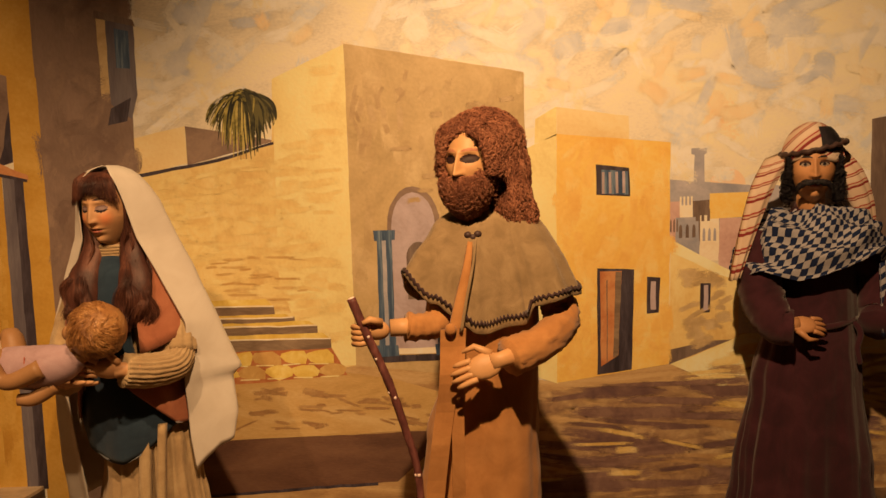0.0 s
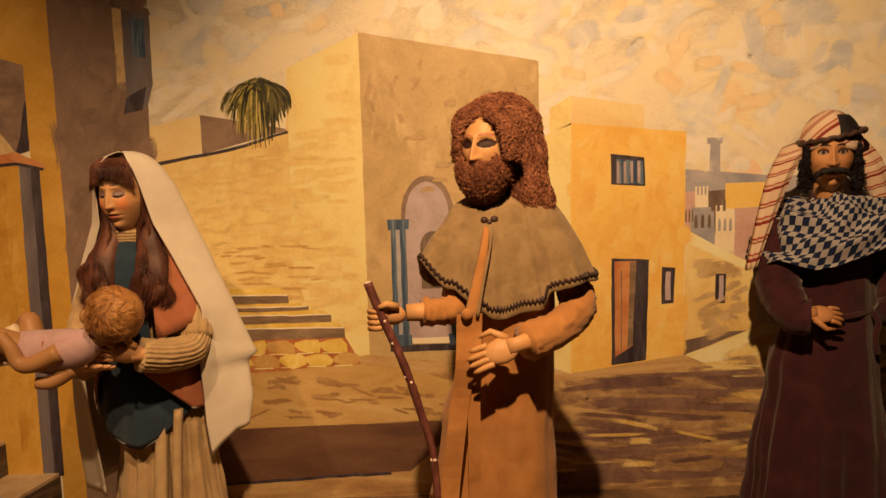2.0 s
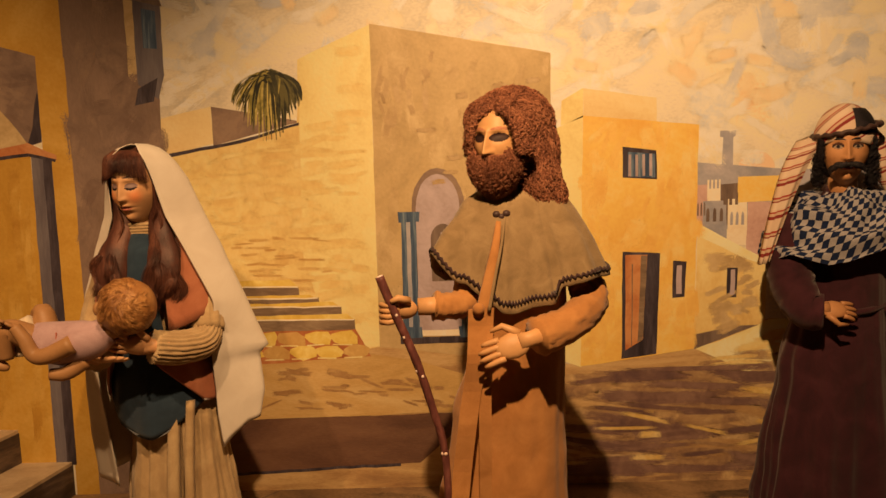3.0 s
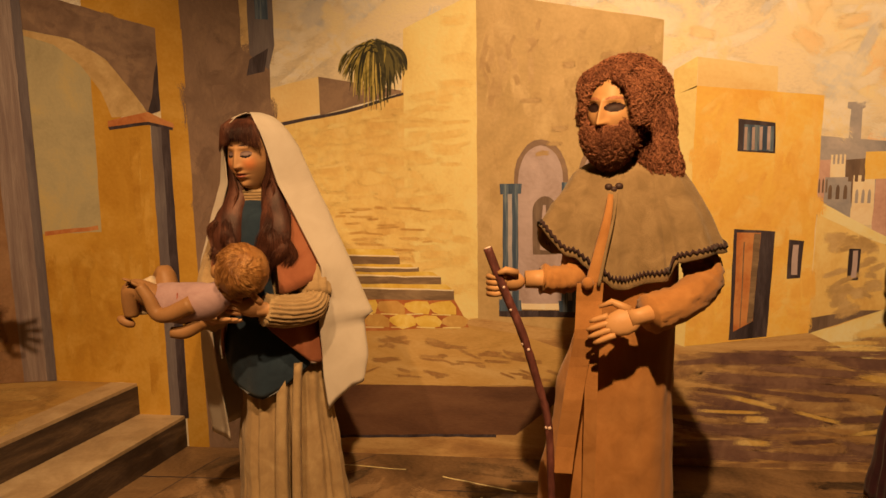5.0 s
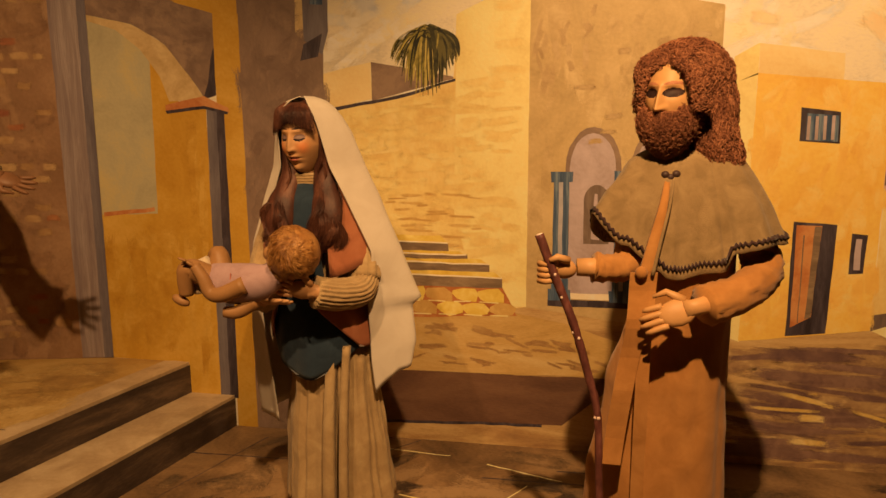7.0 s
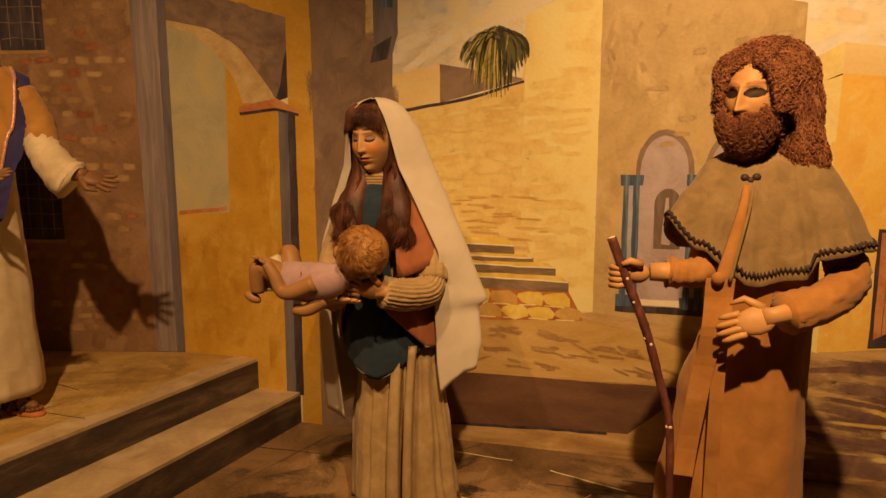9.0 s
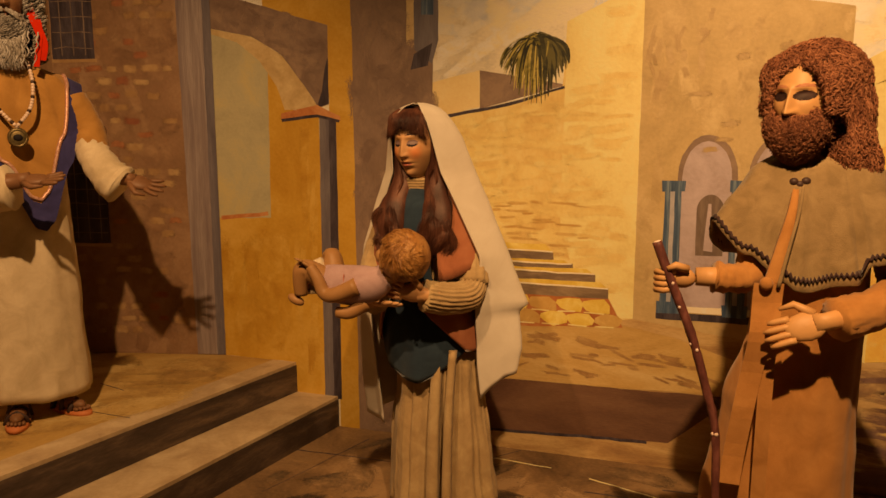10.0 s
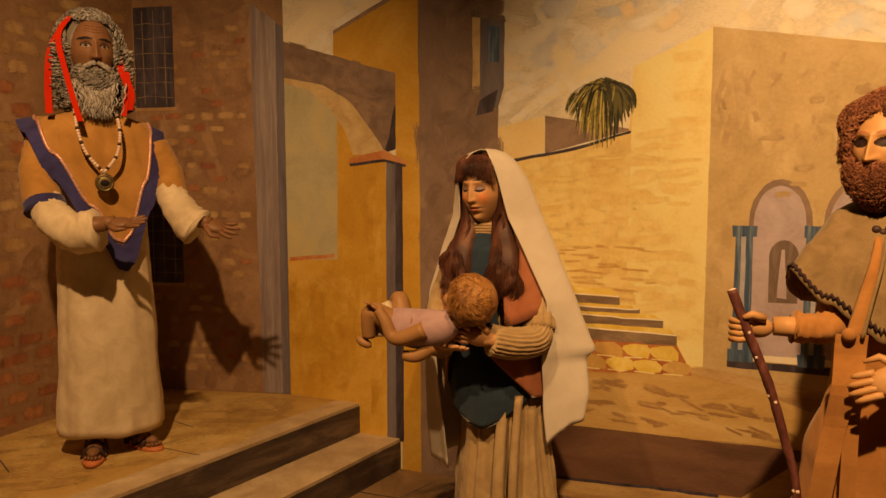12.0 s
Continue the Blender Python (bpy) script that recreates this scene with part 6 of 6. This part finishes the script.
    for line, w in (([(-0.085, 0.095, 0.07), (-0.19, 0.03, -0.05), (-0.27, 0.0, -0.24), (-0.345, -0.03, -0.46)], 0.075), ([(0.085, 0.095, 0.07), (0.165, 0.035, -0.03), (0.235, 0.03, -0.16), (0.28, 0.04, -0.32)], 0.085)):
        mid = smooth_path([hc + Vector(p) for p in line], 9)
        rings = []
        for i, p in enumerate(mid):
            t = i / (len(mid) - 1)
            ww = w * (1 - 0.72 * t)
            rings.append([p + Vector((ww * math.cos(math.tau * k / 16), 0.055 * (1 - 0.6 * t) * math.sin(math.tau * k / 16) + 0.01 * math.sin(k * 2.4), 0.35 * ww * math.cos(math.tau * k / 16))) for k in range(16)])
        f.loft(rings, stripe_scarf, uv=lambda a, b: (b / 16, a / 27 * 4.2))
    for x in (1.45, 1.74):
        sandal(f, (x, cy - 0.24), (-0.2, -1), face_brown, 0.0)
    bmesh.ops.translate(f.bm, verts=f.bm.verts[:], vec=(0.022, 0, 0))
    tagged(f.finish("shepherd_mannequin"), "moustached mannequin in maroon robe with checked scarf and striped headcloth", "mannequin", "nativity mannequins")


shepherd()


# ---------------------------------------------------------------- old priest figure on the platform
def priest():
    rnd = random.Random(81)
    f = Figure([])
    Z = 0.0
    robe(f, ((0.10, 0.0, 0, 0.235, 0.20, 0.5), (0.5, -0.01, 0, 0.215, 0.185, 0.5), (1.0, -0.03, 0, 0.20, 0.17, 0.4), (1.3, -0.04, 0, 0.18, 0.12, 0.3), (1.45, -0.05, 0, 0.14, 0.08, 0.2), (1.58, -0.05, 0, 0.05, 0.05, 0)), cream_cloth, 40, 110, 8, 0.02, 27, hem=0.02)
    # gold tabard with a pointed front: collar to hem by direction
    hem = ((0, 0.29, 1.53), (50, 0.25, 1.25), (90, 0.22, 1.10), (130, 0.25, 1.25), (180, 0.325, 1.55), (200, 0.325, 1.49), (225, 0.31, 1.29), (255, 0.245, 1.04), (280, 0.22, 0.88), (288, 0.22, 0.87), (296, 0.22, 0.90), (318, 0.255, 1.16), (340, 0.285, 1.42), (360, 0.29, 1.53))
    n = 120

    def cut(a, t, lift=0.0):
        reach, zh = between(hem, a)
        th = radians(a)
        r = reach * float(np.interp(t, (0, 0.15, 0.3, 0.45, 1), (0.22, 0.38, 0.58, 0.74, 1.0))) + 0.006 * t * noise.noise(Vector((math.cos(th) * 3, math.sin(th) * 3, 6))) + lift
        z = float(np.interp(t, (0, 0.15, 0.3, 0.45, 1), (1.61, 1.60, 1.575, 1.575 - (1.575 - zh) * 0.17, zh)))
        return Vector((-0.05 + 0.05 * t * t * max(0, -math.sin(th)) + r * math.cos(th), r * math.sin(th) * (0.82 if th > math.pi else 0.7), z))

    def seam(a):
        reach, zh = between(hem, a)
        return 1 - 0.085 / math.hypot(reach * 0.5, 1.6 - zh)

    turns = [360 * j / n for j in range(n)]
    f.loft([[cut(a, seam(a) * i / 16) for a in turns] for i in range(17)], gold_cloth, caps=False)
    f.loft([[cut(a, seam(a) + (1 - seam(a)) * i / 6, 0.004) for a in turns] for i in range(7)], navy_cloth, caps=False)
    f.loft([[cut(a, 1 - i / 10, -0.008) for a in turns] for i in range(11)], gold_cloth, caps=False)
    loop = [cut(a, seam(a) - 0.015, 0.007) for a in turns]
    f.tube(loop + [loop[0]], [0.0085] * (n + 1), braid_gold, 6)
    # sleeves
    sleeve(f, [(-0.27, -0.02, 1.46), (-0.29, -0.10, 1.30), (-0.26, -0.20, 1.16)], [0.07, 0.075, 0.08], gold_cloth, 20, 0.008, 31)
    sleeve(f, [(-0.265, -0.185, 1.185), (-0.258, -0.205, 1.15)], [0.084, 0.086], navy_cloth, 20, 0.004, 32)
    sleeve(f, [(-0.265, -0.18, 1.19), (-0.22, -0.27, 1.11), (-0.14, -0.35, 1.06), (-0.065, -0.39, 1.075)], [0.066, 0.076, 0.084, 0.092], cream_cloth, 22, 0.012, 33)
    f.tube([(-0.14, -0.36, 1.08), (-0.03, -0.41, 1.10)], [0.034, 0.028], face_old, 12)
    palm(f, (-0.03, -0.41, 1.105), (0.88, -0.42, 0.02), (0.15, 0.35, -0.9), face_old, 1.08, 0.12, 1, 0.2)
    sleeve(f, [(0.20, -0.02, 1.46), (0.26, -0.06, 1.32), (0.27, -0.12, 1.22)], [0.066, 0.07, 0.072], gold_cloth, 20, 0.008, 35)
    sleeve(f, [(0.25, -0.10, 1.25), (0.29, -0.17, 1.17), (0.335, -0.22, 1.10), (0.365, -0.24, 1.075)], [0.062, 0.074, 0.084, 0.092], cream_cloth, 22, 0.012, 36)
    f.tube([(0.33, -0.22, 1.11), (0.40, -0.26, 1.10)], [0.034, 0.028], face_old, 12)
    palm(f, (0.39, -0.26, 1.105), (0.82, -0.4, -0.3), (-0.2, 0.75, -0.6), face_old, 1.08, 0.12, 1, 0.22)
    f.tube([(-0.06, -0.01, 1.55), (-0.065, -0.03, 1.72)], [0.06, 0.058], face_old, 14)
    # beads and pendant
    for side in (-1, 1):
        line = smooth_path([(-0.055 + side * 0.085, -0.10, 1.60), (-0.045 + side * 0.085, -0.185, 1.50), (-0.035 + side * 0.06, -0.205, 1.40), (-0.028, -0.212, 1.32)], 8)
        for k, p in enumerate(line):
            f.blob(p + Vector((0, -0.008, 0)), (0.0085, 0.0085, 0.0085), leather if k % 5 == 2 else bead_light, None, 8, 6)
    f.blob((-0.026, -0.222, 1.275), (0.040, 0.010, 0.043), brass, None, 20, 10)
    f.tube([Vector((-0.026 + 0.032 * math.cos(math.tau * k / 24), -0.230, 1.275 + 0.034 * math.sin(math.tau * k / 24))) for k in range(25)], [0.0045] * 25, brass, 6)
    f.blob((-0.026, -0.232, 1.275), (0.018, 0.006, 0.014), eye_dark, None, 12, 8)
    # head
    turn = turned(6, 2)
    hc = Vector((-0.065, -0.055, 1.86))
    tones = [(brows(0.0050, 0.038), hair_black)] + open_eyes(eye_white, eye_dark, socket_shade) + mouth(blush_lip, socket_shade)
    tones += [(lambda x, z: abs(x) < 0.034 and z > 0.058 and abs((z - 0.062 + 0.002 * math.cos(x * 90)) % 0.010 - 0.005) < 0.0011 and z < 0.092, socket_shade)]
    at = head(f, hc, 1.28, turn, face_old, tones, 0.95, 0.6)
    core = hc + Vector((-0.01, 0.045, 0.02))
    f.blob(core, (0.125, 0.115, 0.16), hair_grey, None, 20, 14)
    made = 0
    while made < 2400:
        d = Vector((rnd.gauss(0, 1), rnd.gauss(0, 1), rnd.gauss(0, 1))).normalized()
        if d.z < -0.5 or (d.y < -0.45 and d.z < 0.72 and abs(d.x) < 0.72):
            continue
        p = core + Vector((d.x * 0.138, d.y * 0.13, d.z * 0.172))
        curl(f, p, d + Vector((0, 0, -0.5)), hair_grey, rnd.uniform(0.009, 0.016), rnd.uniform(0.0018, 0.0034), rnd.uniform(0.8, 1.4), rnd)
        made += 1
    for k in range(1300):
        sx = 1 if k % 2 else -1
        p = hc + Vector((sx * rnd.uniform(0.09, 0.165), rnd.uniform(-0.05, 0.09), rnd.uniform(-0.24, 0.03)))
        curl(f, p, (sx * 0.3, -0.4, -0.8), hair_grey, rnd.uniform(0.009, 0.016), rnd.uniform(0.0018, 0.0034), 1.2, rnd)
    for sx in (-1, 1):
        f.tube(smooth_path([hc + Vector((sx * 0.11, 0.02, 0.06)), hc + Vector((sx * 0.135, 0.02, -0.08)), hc + Vector((sx * 0.125, 0.02, -0.22))], 5), [0.04, 0.045], hair_grey, 12)
    bc = at(0, -0.05, -0.09)
    f.blob(bc, (0.082, 0.06, 0.075), hair_grey, turn, 18, 12)
    made = 0
    while made < 1500:
        d = Vector((rnd.gauss(0, 1), rnd.gauss(0, 1), rnd.gauss(0, 1))).normalized()
        if d.y > 0.3:
            continue
        q = Vector((d.x * 0.088, d.y * 0.066, d.z * 0.085 - 0.01))
        if q.z > 0.045 and abs(q.x) < 0.055:
            continue
        curl(f, bc + turn @ q, (turn @ d) + Vector((0, 0, -1.0)), hair_grey, rnd.uniform(0.006, 0.010), rnd.uniform(0.0015, 0.0026), 0.9, rnd)
        made += 1
    for k in range(160):
        x = rnd.gauss(0, 0.028)
        lock(f, [at(x * 1.2, -0.085, -0.10), at(x * 1.1, -0.10, -0.15), at(x, -0.09, -0.205 - rnd.uniform(0, 0.03))], hair_grey, 0.0045, 0.006, 6, rnd, 0.8, 5)
    for sx in (-1, 1):
        for k in range(12):
            lock(f, [at(0.004 * sx, -0.106, -0.036 - rnd.uniform(0, 0.008)), at(0.035 * sx, -0.10, -0.05 - rnd.uniform(0, 0.01)), at(0.066 * sx, -0.07, -0.10)], hair_grey, 0.008, 0.004, 6, rnd)
    # red ribbons
    for pts, w in (([(-0.09, -0.02, 0.155), (-0.135, -0.07, 0.05), (-0.10, -0.13, -0.14), (-0.055, -0.175, -0.32)], 0.012), ([(-0.11, 0.0, 0.13), (-0.165, -0.03, 0.0), (-0.178, -0.05, -0.14), (-0.175, -0.08, -0.285)], 0.014), ([(0.09, 0.0, 0.06), (0.12, -0.05, -0.06), (0.155, -0.075, -0.17), (0.145, -0.09, -0.25)], 0.018), ([(0.10, -0.02, 0.0), (0.145, -0.06, -0.10), (0.125, -0.10, -0.28)], 0.011)):
        line = smooth_path([hc + Vector(p) for p in pts], 7)
        f.loft([[p + Vector((sx * w, sy, 0)) for sx, sy in ((-1, 0.0), (1, -0.004), (1, -0.002), (-1, 0.002))] for p in line], red_ribbon, soft=False)
    sandal(f, (-0.10, -0.26), (-0.15, -1), face_old, Z)
    sandal(f, (0.20, -0.17), (0.5, -0.8), face_old, Z)
    ob = f.finish("priest_mannequin")
    ob.matrix_world = pose(-2.985, 2.535, 0.352, 0, 1.5, 50) @ Matrix.Scale(0.985, 4)
    tagged(ob, "old bearded mannequin in cream robe and gold tabard on the platform", "mannequin", "nativity mannequins")


priest()
